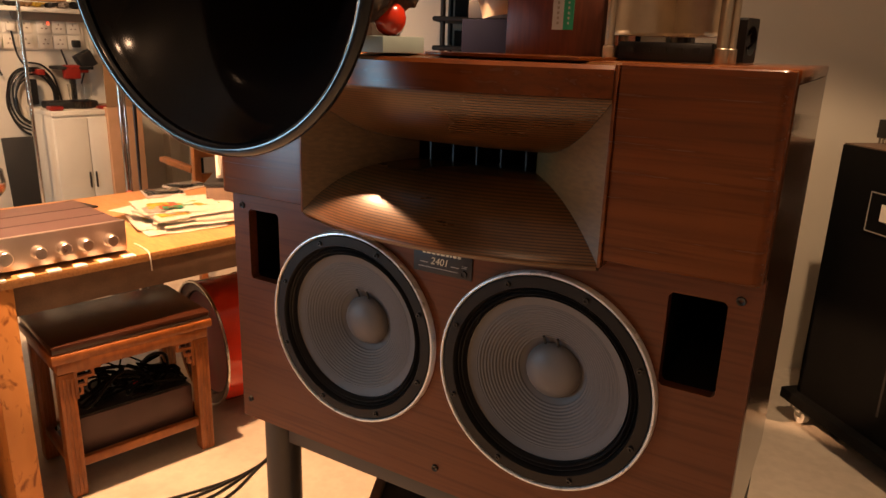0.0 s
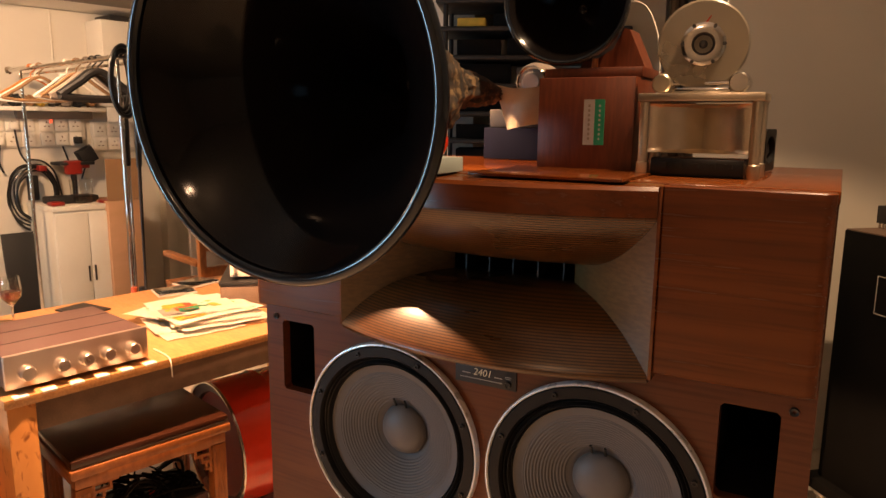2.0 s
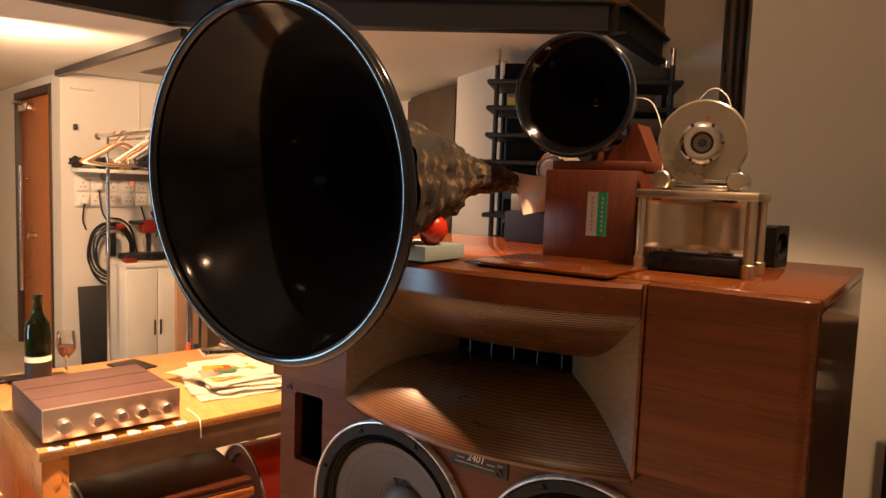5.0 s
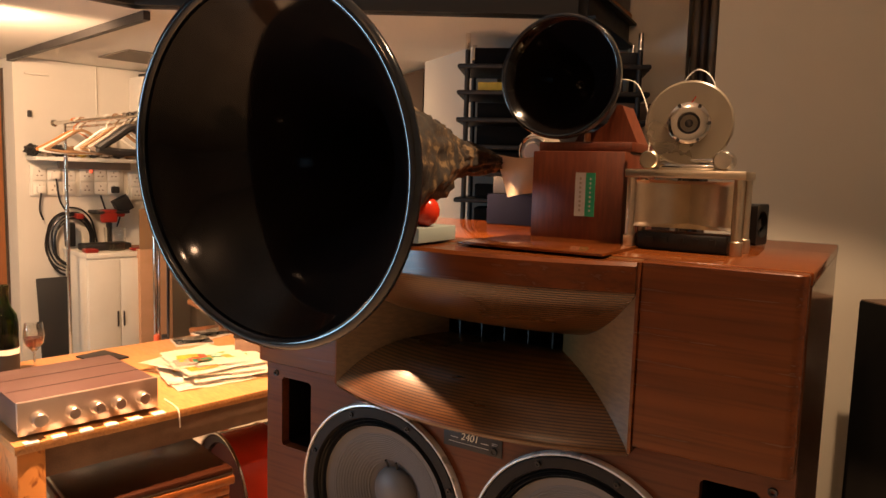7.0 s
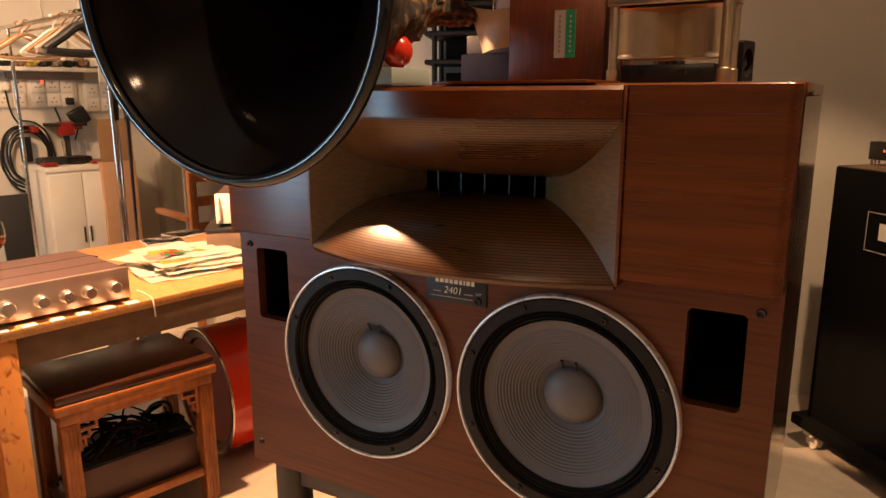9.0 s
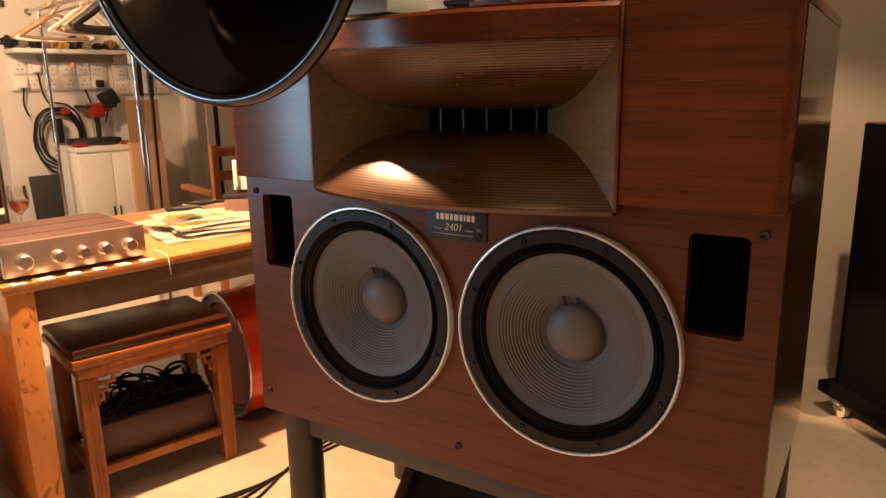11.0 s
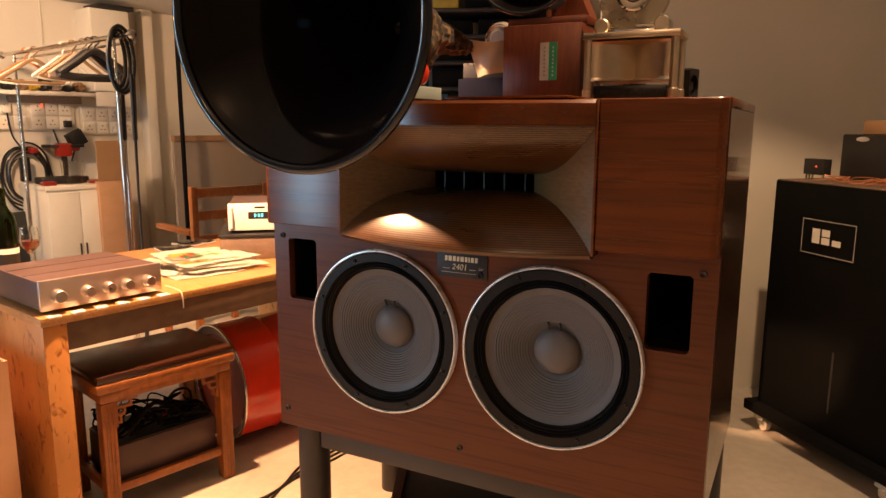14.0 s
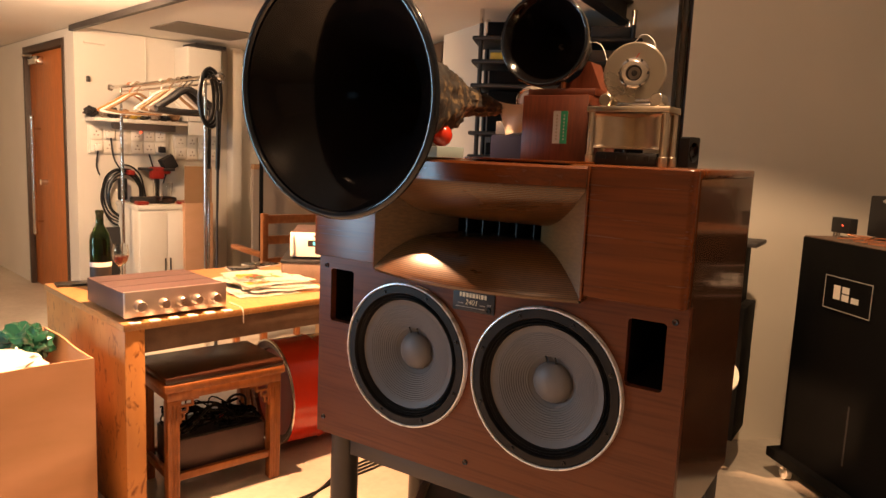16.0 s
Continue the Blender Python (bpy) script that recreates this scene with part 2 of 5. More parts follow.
CLOTH = shade("cream_cloth", (0.66, 0.60, 0.48), 0.9, scale=14, bump=0.3, bump_scale=120)
PALE_BLOCK = shade("pale_painted_block", (0.30, 0.36, 0.34), 0.6, scale=12, second=(0.25, 0.30, 0.28))
BLUE_BOX = shade("navy_box", (0.008, 0.010, 0.024), 0.8, scale=10, spec=0.04)
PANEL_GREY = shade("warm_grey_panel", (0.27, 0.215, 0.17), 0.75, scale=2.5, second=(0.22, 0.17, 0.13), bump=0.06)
PAPER = shade("paper", (0.78, 0.75, 0.68), 0.7, scale=20, second=(0.72, 0.69, 0.62))
GREEN = shade("green_film", (0.014, 0.085, 0.050), 0.22, scale=10, second=(0.010, 0.05, 0.03))
ORANGE = shade("orange_wood", (0.50, 0.19, 0.05), 0.45, scale=5, stretch=(1, 5, 5), second=(0.4, 0.14, 0.035))
ORANGE_PLASTIC = shade("orange_plastic", (0.70, 0.20, 0.03), 0.35, scale=10)
CREAM = shade("cream_print", (0.80, 0.70, 0.48), 0.6, scale=30)
LABEL_GREY = shade("grey_label", (0.45, 0.42, 0.38), 0.5, scale=30)
LABEL_GREEN = shade("green_label", (0.02, 0.30, 0.15), 0.45, scale=30)
YELLOW = shade("yellow_print", (0.75, 0.50, 0.06), 0.6, scale=30)
RED_PRINT = shade("red_print", (0.55, 0.10, 0.04), 0.6, scale=30)
COPPER_WIRE = shade("copper_wire", (0.55, 0.22, 0.10), 0.4, metal=0.5, scale=30)


def laminate():
    m = shade("laminated_horn_wood", (0.150, 0.060, 0.016), 0.30, second=(0.095, 0.036, 0.009), scale=3, stretch=(1, 1, 4), grain=0.3, bump_scale=30)
    nt = m.node_tree
    b = nt.nodes["Principled BSDF"]
    tc = nt.nodes.new("ShaderNodeTexCoord")
    w = nt.nodes.new("ShaderNodeTexWave")
    w.bands_direction = "Z"
    w.inputs["Scale"].default_value = 76
    w.inputs["Distortion"].default_value = 0.5
    w.inputs["Detail Scale"].default_value = 2
    nt.links.new(tc.outputs["Object"], w.inputs["Vector"])
    r = nt.nodes.new("ShaderNodeValToRGB")
    r.color_ramp.elements[0].position, r.color_ramp.elements[1].position = 0.25, 0.6
    r.color_ramp.elements[0].color = (0.25, 0.22, 0.20, 1)
    nt.links.new(w.outputs["Fac"], r.inputs["Fac"])
    x = nt.nodes.new("ShaderNodeMix")
    x.data_type, x.blend_type = "RGBA", "MULTIPLY"
    x.inputs["Factor"].default_value = 0.9
    old = b.inputs["Base Color"].links[0].from_socket
    nt.links.new(old, x.inputs["A"])
    nt.links.new(r.outputs["Color"], x.inputs["B"])
    nt.links.new(x.outputs["Result"], b.inputs["Base Color"])
    return m


LAMINATE = laminate()


def camouflage():
    m = shade("camouflage_cloth", (0.20, 0.14, 0.07), 0.85, scale=30, bump=0.5, bump_scale=90)
    nt = m.node_tree
    b = nt.nodes["Principled BSDF"]
    tc = nt.nodes.new("ShaderNodeTexCoord")
    n = nt.nodes.new("ShaderNodeTexNoise")
    n.inputs["Scale"].default_value = 38
    n.inputs["Detail"].default_value = 3
    nt.links.new(tc.outputs["Object"], n.inputs["Vector"])
    r = nt.nodes.new("ShaderNodeValToRGB")
    r.color_ramp.interpolation = "CONSTANT"
    r.color_ramp.elements[0].color = (0.015, 0.011, 0.008, 1)
    r.color_ramp.elements[1].position, r.color_ramp.elements[1].color = 0.48, (0.024, 0.014, 0.007, 1)
    for p, c in ((0.54, (0.050, 0.029, 0.012, 1)), (0.60, (0.135, 0.088, 0.040, 1))):
        e = r.color_ramp.elements.new(p)
        e.color = c
    nt.links.new(n.outputs["Fac"], r.inputs["Fac"])
    nt.links.new(r.outputs["Color"], b.inputs["Base Color"])
    return m


CAMO = camouflage()


def glass(name, colour, rough=0.02):
    m = bpy.data.materials.new(name)
    m.use_nodes = True
    b = m.node_tree.nodes["Principled BSDF"]
    b.inputs["Base Color"].default_value = (*colour, 1)
    b.inputs["Roughness"].default_value = rough
    b.inputs["Transmission Weight"].default_value = 1.0
    b.inputs["IOR"].default_value = 1.45
    return m


GREEN_GLASS = glass("green_bottle_glass", (0.10, 0.16, 0.03))
CLEAR_GLASS = glass("clear_glass", (0.95, 0.95, 0.92))
WINE = glass("red_wine", (0.30, 0.01, 0.01))


def glow(name, colour, power):
    m = bpy.data.materials.new(name)
    m.use_nodes = True
    b = m.node_tree.nodes["Principled BSDF"]
    b.inputs["Base Color"].default_value = (0.01, 0.01, 0.01, 1)
    b.inputs["Emission Color"].default_value = (*colour, 1)
    b.inputs["Emission Strength"].default_value = power
    return m


DISPLAY_GLOW = glow("display_segments", (0.15, 0.9, 0.8), 2.0)
RED_LED = glow("red_indicator", (1.0, 0.08, 0.03), 3.0)


# ---- mesh tools ----
def box(bm, x0, x1, y0, y1, z0, z1, bevel=0.0, seg=2, m=None):
    r = bmesh.ops.create_cube(bm, size=1.0, matrix=(m or Matrix()) @ Matrix.Translation(((x0 + x1) / 2, (y0 + y1) / 2, (z0 + z1) / 2)) @ Matrix.Diagonal((x1 - x0, y1 - y0, z1 - z0, 1)))
    if bevel:
        edges = {e for v in r["verts"] for e in v.link_edges}
        bmesh.ops.bevel(bm, geom=list(edges), offset=bevel, segments=seg, affect="EDGES", profile=0.5)
    return bm


def rod(bm, p0, p1, r0, r1=None, seg=20):
    p0, p1 = Vector(p0), Vector(p1)
    d = p1 - p0
    m = Matrix.Translation((p0 + p1) / 2) @ d.to_track_quat("Z", "Y").to_matrix().to_4x4()
    bmesh.ops.create_cone(bm, cap_ends=True, segments=seg, radius1=r0, radius2=r0 if r1 is None else r1, depth=d.length, matrix=m)
    return bm


def lathe(bm, profile, seg=48, m=None, closed=False):
    """Turns (radius, height) pairs round the local z axis."""
    m = m or Matrix()
    rings = []
    for r, h in profile:
        if r < 1e-6:
            rings.append([bm.verts.new(m @ Vector((0, 0, h)))])
        else:
            rings.append([bm.verts.new(m @ Vector((r * math.cos(2 * math.pi * i / seg), r * math.sin(2 * math.pi * i / seg), h))) for i in range(seg)])
    pairs = list(zip(rings, rings[1:])) + ([(rings[-1], rings[0])] if closed else [])
    for a, b in pairs:
        for i in range(seg):
            j = (i + 1) % seg
            q = [a[i % len(a)], a[j % len(a)], b[j % len(b)], b[i % len(b)]]
            q = list(dict.fromkeys(q))
            if len(q) > 2:
                bm.faces.new(q)
    return bm


def tube(bm, pts, r, seg=8, steps=8, smooth=True):
    """A round cord along a smooth line through the points."""
    P = [Vector(p) for p in pts]
    line = []
    if smooth and len(P) > 2:
        for i in range(len(P) - 1):
            a, b, c, d = P[max(i - 1, 0)], P[i], P[i + 1], P[min(i + 2, len(P) - 1)]
            for k in range(steps):
                t = k / steps
                line.append(0.5 * ((2 * b) + (c - a) * t + (2 * a - 5 * b + 4 * c - d) * t * t + (3 * b - a - 3 * c + d) * t ** 3))
        line.append(P[-1])
    else:
        line = P
    rings, up = [], Vector((0.13, 0.27, 0.95))
    for i, p in enumerate(line):
        d = (line[min(i + 1, len(line) - 1)] - line[max(i - 1, 0)]).normalized()
        u = d.cross(up)
        u = u.normalized() if u.length > 1e-4 else d.orthogonal().normalized()
        v = d.cross(u)
        up = -v if (-v).dot(up) > 0 else v
        rings.append([bm.verts.new(p + r * (math.cos(2 * math.pi * k / seg) * u + math.sin(2 * math.pi * k / seg) * v)) for k in range(seg)])
    for a, b in zip(rings, rings[1:]):
        for k in range(seg):
            bm.faces.new([a[k], a[(k + 1) % seg], b[(k + 1) % seg], b[k]])
    bm.faces.new(rings[0])
    bm.faces.new(rings[-1][::-1])
    return bm


def circle_pts(cx, cz, r, n=64):
    return [(cx + r * math.cos(2 * math.pi * i / n), cz + r * math.sin(2 * math.pi * i / n)) for i in range(n)]


def rect_pts(x0, x1, z0, z1, c=0.006):
    return [(x0 + c, z0), (x1 - c, z0), (x1, z0 + c), (x1, z1 - c), (x1 - c, z1), (x0 + c, z1), (x0, z1 - c), (x0, z0 + c)]


def holed_plate(bm, outer, holes, y0, y1):
    """An upright plate in x and z with holes right through it."""
    loops = []
    for y in (y0, y1):
        edges, these = [], []
        for loop in (outer, *holes):
            vs = [bm.verts.new((x, y, z)) for x, z in loop]
            these.append(vs)
            edges += [bm.edges.new((vs[i], vs[(i + 1) % len(vs)])) for i in range(len(vs))]
        bmesh.ops.triangle_fill(bm, edges=edges, use_beauty=True)
        loops.append(these)
    for a, b in zip(*loops):
        for i in range(len(a)):
            j = (i + 1) % len(a)
            bm.faces.new([a[i], a[j], b[j], b[i]])
    return bm


def mesh_of(name, bm, material, angle=35):
    bmesh.ops.recalc_face_normals(bm, faces=bm.faces[:])
    me = bpy.data.meshes.new(name)
    bm.to_mesh(me)
    bm.free()
    me.materials.append(material)
    me.polygons.foreach_set("use_smooth", [True] * len(me.polygons))
    me.set_sharp_from_angle(angle=radians(angle))
    return me


def part(name, bm, material, parent=None, label="", angle=35):
    ob = new(name, mesh_of(name, bm, material, angle))
    ob.parent = parent
    return tagged(ob, label)


def thing(name, label, category, m=None, group=""):
    ob = new(name)
    ob.matrix_world = m or Matrix()
    return tagged(ob, label, category, group)


def solid(name, bm, material, label, category, m=None, group="", kind="", angle=35):
    ob = new(name, mesh_of(name, bm, material, angle))
    ob.matrix_world = m or Matrix()
    return tagged(ob, label, category, group, kind)


def B(*a, **k):
    return box(bmesh.new(), *a, **k)


def structure(name, bm, material, label, m=None):
    return solid(name, bm, material, label, "structure", m, kind="structure")


# ---- the place ----
AL = pose(-4.1, 1.27, FLOOR, 0, 0, 78.5)      # alcove: x along the socket wall, y into it, z from the floor
structure("floor", B(-8, 6, -6, 7, FLOOR - 0.2, FLOOR), CONCRETE, "pale worn cement screed floor")
SOF = 1.965                                   # underside of the mezzanine


def slab(points, z0, z1):
    bm = bmesh.new()
    lo = [bm.verts.new((x, y, z0)) for x, y in points]
    hi = [bm.verts.new((x, y, z1)) for x, y in points]
    bm.faces.new(lo), bm.faces.new(hi)
    for i in range(len(lo)):
        j = (i + 1) % len(lo)
        bm.faces.new([lo[i], lo[j], hi[j], hi[i]])
    return bm


def upright(p, q, z0, z1, thick):
    """A wall between two places on the plan, its thickness to the left of the way from p to q."""
    d = (Vector(q) - Vector(p)).normalized()
    n = Vector((-d.y, d.x)) * thick
    return slab([p, q, (q[0] + n.x, q[1] + n.y), (p[0] + n.x, p[1] + n.y)], z0, z1)


TOP = 3.5
# socket wall, entrance wall with its door opening, back wall under the mezzanine
structure("wall_alcove", B(0.0, 2.6, 0.0, 0.15, 0, 2.01), WALL, "cream painted wall with conduits", AL)
bm = bmesh.new()
box(bm, 0, 0.15, 0.152, 0.20, 0, 2.01)
box(bm, 0, 0.15, 0.20, 1.22, 1.955, 2.01)
box(bm, 0, 0.15, 1.22, 3.2, 0, 2.01)
structure("wall_entrance", bm, WALL, "cream painted wall round the entrance door", AL)
structure("wall_lobby", B(-3.4, 0.0, 2.4, 2.55, 0, 2.01), WALL, "cream painted lobby wall", AL)
BW0, BW1 = (-3.62, 3.45), (0.35, 2.75)
structure("wall_back", upright(BW1, BW0, FLOOR, SOF, -0.15), WALL, "cream painted wall under the mezzanine")
# long wall and the pier at its end
W0, W1 = (0.055, 1.56), (4.0, 5.505)
structure("wall_east", slab([W0, W1, (W1[0] - 0.16, W1[1] + 0.16), (W0[0] - 0.045, W0[1] + 0.28)], FLOOR, TOP), WALL_R, "greige painted wall beside the black speaker")
structure("wall_pier", upright((-0.568, 2.495), (-0.288, 2.53), FLOOR, TOP, 0.12), PIER_PAINT, "greige painted pier beside the long wall")
# the recess wall takes a dark grey that stands in for its shade
structure("wall_recess", upright((-0.28, 2.75), (0.5, 2.95), FLOOR, TOP, 0.12), PANEL_GREY, "wall in the recess beside the pier, coloured dark for the shade there")
structure("wall_rear_pier", upright((-1.80, 2.485), (-1.275, 2.148), FLOOR, SOF, 0.15), WALL, "cream painted pier behind the steel shelf")
for n, b in (("wall_south", (-8, 6, -5.2, -5.0)), ("wall_right", (5.0, 5.2, -5.0, 7)), ("wall_left", (-7.2, -7.0, -5.0, 7)), ("wall_north", (-7.0, 5.0, 6.8, 7.0))):
    structure(n, B(*b, FLOOR, TOP), WALL_R, "plain painted wall closing the room")
structure("ceiling", B(-8, 6, -6, 7, TOP + 0.004, TOP + 0.2), CEIL, "plain painted ceiling")

# mezzanine: white underside, dark steel edge with an orange timber deck
A_, B_, C_, D_ = (-3.05, -3.6), (-2.161, 0.807), (-0.56, 1.765), (-0.62, 2.52)
structure("ceiling_mezzanine", slab([A_, B_, C_, D_, (-0.4, 6.7), (-6.9, 6.7), (-6.9, -3.6)], SOF, SOF + 0.02), CEIL, "white painted underside of the mezzanine")
bm = bmesh.new()
for p, q in ((A_, B_), (B_, C_), (C_, D_)):
    d = (Vector(q) - Vector(p)).normalized()
    o = Vector((d.y, -d.x)) * 0.05
    f = upright((p[0] + o.x, p[1] + o.y), (q[0] + o.x, q[1] + o.y), SOF - 0.005, SOF + 0.118, 0.046)
    me = bpy.data.meshes.new("tmp")
    f.to_mesh(me)
    f.free()
    bm.from_mesh(me)
    for z in (SOF - 0.005, SOF + 0.108):
        f = upright((p[0] + o.x * 1.7, p[1] + o.y * 1.7), (q[0] + o.x * 1.7, q[1] + o.y * 1.7), z + 0.001, z + 0.012, 0.04)
        f.to_mesh(me)
        f.free()
        bm.from_mesh(me)
structure("mezzanine_beam", bm, BLACK, "black painted steel channel edge beam")
deck = slab([(A_[0] + 0.08, A_[1]), (B_[0] + 0.075, B_[1] - 0.06), (C_[0] + 0.04, C_[1] - 0.05), (D_[0] + 0.06, D_[1]), (-0.4, 6.7), (-6.9, 6.7), (-6.9, -3.6)], SOF + 0.122, SOF + 0.165)
structure("mezzanine_deck", deck, ORANGE, "orange stained timber deck of the mezzanine")
structure("ceiling_beam", B(-0.03, 0.0, -1.99, 0.0, 1.975, 2.013), STEEL_BLACK, "thin black steel beam under the mezzanine", AL)
structure("ceiling_hatch", B(0.35, 0.95, -0.9, -0.45, 2.006, 2.0125), DADO, "flush access hatch in the ceiling", AL)

# entrance door
door = thing("door_1", "orange veneered door with a long steel pull handle, closed", "door", AL)
tagged(door, kind="structure")
bm = bmesh.new()
for b in ((-0.01, 0.12, 0.202, 0.245, 0, 1.953), (-0.01, 0.12, 1.175, 1.218, 0, 1.953), (-0.01, 0.12, 0.246, 1.174, 1.90, 1.953)):
    box(bm, *b, bevel=0.004)
part("door_frame", bm, DOOR_FRAME, door, "dark brown door frame")
leaf = part("door_leaf", B(0.03, 0.075, 0.248, 1.172, 0.006, 1.897, bevel=0.003), DOOR_WOOD, door)
bm = rod(bmesh.new(), (-0.03, 0.94, 0.45), (-0.03, 0.94, 1.40), 0.017)
rod(bm, (-0.03, 0.94, 0.55), (0.03, 0.94, 0.55), 0.009), rod(bm, (-0.03, 0.94, 1.30), (0.03, 0.94, 1.30), 0.009)
part("pull_handle", bm, CHROME, leaf, "long brushed steel pull handle")
bm = rod(bmesh.new(), (-0.02, 0.80, 0.88), (0.03, 0.80, 0.88), 0.024)
part("lock", bm, CHROME, leaf, "round steel lock")
bm = box(bmesh.new(), -0.03, 0.03, 0.8, 1.0, 1.80, 1.86, bevel=0.005)
tube(bm, [(-0.02, 0.9, 1.865), (-0.07, 0.98, 1.868), (-0.02, 1.15, 1.868)], 0.009)
part("door_closer", bm, CHROME, leaf, "steel door closer")

# ---- main loudspeaker ----
spk = thing("loudspeaker", "large walnut veneered loudspeaker with two woofers and a wooden horn", "loudspeaker")
HW, BOT, SPT, BACK, UPB, FR = 0.525, 0.357, 1.183, 0.56, 0.893, -0.035
ports = [rect_pts(-0.481, -0.396, 0.700, 0.854), rect_pts(0.396, 0.481, 0.700, 0.854)]
WX, WZ, WR = 0.205, 0.651, 0.197
bm = holed_plate(bmesh.new(), [(-HW, BOT), (HW, BOT), (HW, UPB), (-HW, UPB)],
                 [circle_pts(-WX, WZ, 0.172), circle_pts(WX, WZ, 0.172), *ports], 0.0, 0.022)
part("baffle", bm, BAFFLE, spk, "red-brown veneered front baffle", 20)
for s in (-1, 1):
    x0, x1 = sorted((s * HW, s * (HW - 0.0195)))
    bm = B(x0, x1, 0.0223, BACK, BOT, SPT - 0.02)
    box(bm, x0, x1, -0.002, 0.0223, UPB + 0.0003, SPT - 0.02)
    part("side_panel", bm, WALNUT_SIDE, spk, "walnut side panel in a darker tone than the front")
part("bottom_panel", B(-HW + 0.02, HW - 0.02, 0.0223, BACK, BOT, BOT + 0.0195, bevel=0.001), WALNUT, spk)
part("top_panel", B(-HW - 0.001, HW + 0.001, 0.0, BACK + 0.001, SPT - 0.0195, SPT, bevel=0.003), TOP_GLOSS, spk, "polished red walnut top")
part("back_panel", B(-HW + 0.02, HW - 0.02, BACK - 0.02, BACK - 0.001, BOT + 0.02, SPT - 0.02), BLACK, spk)
for s in (-1, 1):
    bm = bmesh.new()
    x0, x1 = sorted((s * 0.2985, s * (HW - 0.002)))
    box(bm, x0, x1, FR, -0.003, UPB, SPT - 0.0015)
    edges = [e for e in bm.edges if abs(e.verts[0].co.y - FR) < 1e-4 and abs(e.verts[1].co.y - FR) < 1e-4
             and abs(abs(e.verts[0].co.x) - (HW - 0.002)) < 1e-4 and abs(abs(e.verts[1].co.x) - (HW - 0.002)) < 1e-4]
    bmesh.ops.bevel(bm, geom=edges, offset=0.016, segments=3, affect="EDGES", profile=0.5)
    rest = [e for e in bm.edges if e.calc_face_angle(0) > 1.0]
    bmesh.ops.bevel(bm, geom=rest, offset=0.002, segments=1, affect="EDGES")
    part("front_block", bm, WALNUT, spk, "thick walnut front block with a bevelled edge")

# horn: laminated lips bowed forward, plain cheeks, a slot throat with vanes
HX, TX, HC, HH, TH, TY = 0.2925, 0.122, 1.007, 0.121, 0.019, 0.105


def bow(u):
    return FR - 0.004 - 0.068 * (1 - u * u)


def flare(u, s, sign):
    w = TX + (HX - TX) * (0.75 * s + 0.25 * s * s)
    h = TH + (HH - TH) * (0.12 * s + 0.88 * s ** 3.0)
    return Vector((u * w, TY * (1 - s) + bow(u) * s - 0.03 * s * (1 - s), HC + sign * h))


def lip(sign):
    bm = bmesh.new()
    nu, ns = 40, 26
    grid = [[bm.verts.new(flare(-1 + 2 * i / nu, j / ns, sign)) for i in range(nu + 1)] for j in range(ns + 1)]
    for j in range(ns):
        for i in range(nu):
            bm.faces.new([grid[j][i], grid[j][i + 1], grid[j + 1][i + 1], grid[j + 1][i]])
    outer_z = UPB - 0.018 if sign < 0 else SPT - 0.012
    edge = [bm.verts.new((v.co.x, v.co.y - 0.001, v.co.z + sign * 0.004)) for v in grid[ns]]
    face = [bm.verts.new((v.co.x, v.co.y + (0.004 if sign < 0 else 0.002), outer_z)) for v in grid[ns]]
    back = [bm.verts.new((v.co.x, -0.003, outer_z + (0 if sign < 0 else 0.010))) for v in grid[ns]]
    for a, b in ((grid[ns], edge), (edge, face), (face, back)):
        for i in range(nu):
            bm.faces.new([a[i], a[i + 1], b[i + 1], b[i]])
    return bm


part("lower_lip", lip(-1), LAMINATE, spk, "laminated golden-brown lower horn lip")
part("upper_lip", lip(1), LAMINATE, spk, "laminated brown upper horn lip")
bm = bmesh.new()
nu = 36
row = [[], [], []]
for i in range(nu + 1):
    u = -1 + 2 * i / nu
    x, y = u * HX, bow(u) - 0.003
    for k, z in enumerate((HC + HH + 0.005, SPT - 0.010, SPT - 0.004)):
        row[k].append(bm.verts.new((x, y + (0.006 if k == 2 else 0), z)))
tail = [bm.verts.new((v.co.x, 0.0, SPT - 0.004)) for v in row[2]]
for a, b in ((row[0], row[1]), (row[1], row[2]), (row[2], tail)):
    for i in range(nu):
        bm.faces.new([a[i], a[i + 1], b[i + 1], b[i]])
part("bowed_fascia", bm, WALNUT, spk, "polished bowed walnut fascia above the horn")
for s in (-1, 1):
    bm = bmesh.new()
    ns, nh = 26, 8
    grid = []
    for j in range(ns + 1):
        lo, hi = flare(s, j / ns, -1), flare(s, j / ns, 1)
        grid.append([bm.verts.new(lo.lerp(hi, k / nh) + Vector((s * 0.0006, 0, 0))) for k in range(nh + 1)])
    for j in range(ns):
        for k in range(nh):
            bm.faces.new([grid[j][k], grid[j][k + 1], grid[j + 1][k + 1], grid[j + 1][k]])
    part("horn_cheek", bm, HORN_SIDE, spk, "plain pale wooden horn cheek")
    part("horn_edge", B(min(s * 0.2925, s * 0.2982), max(s * 0.2925, s * 0.2982), FR - 0.004, -0.003, UPB - 0.012, SPT - 0.003, bevel=0.001), WALNUT, spk)
part("throat", B(-TX - 0.02, TX + 0.02, TY + 0.06, TY + 0.065, HC - 0.06, HC + 0.06), DEEP, spk, "black horn throat")
for i in range(5):
    x = -0.1 + 0.05 * i
    part("throat_vane", B(x - 0.0015, x + 0.0015, TY + 0.004, TY + 0.055, HC - 0.03, HC + 0.03), STEEL_BLACK, spk)
for s in (-1, 1):
    part("throat_wall", B(-TX - 0.005, TX + 0.005, TY - 0.002, TY + 0.06, HC + s * 0.022 - 0.002, HC + s * 0.022 + 0.002), BLACK, spk)

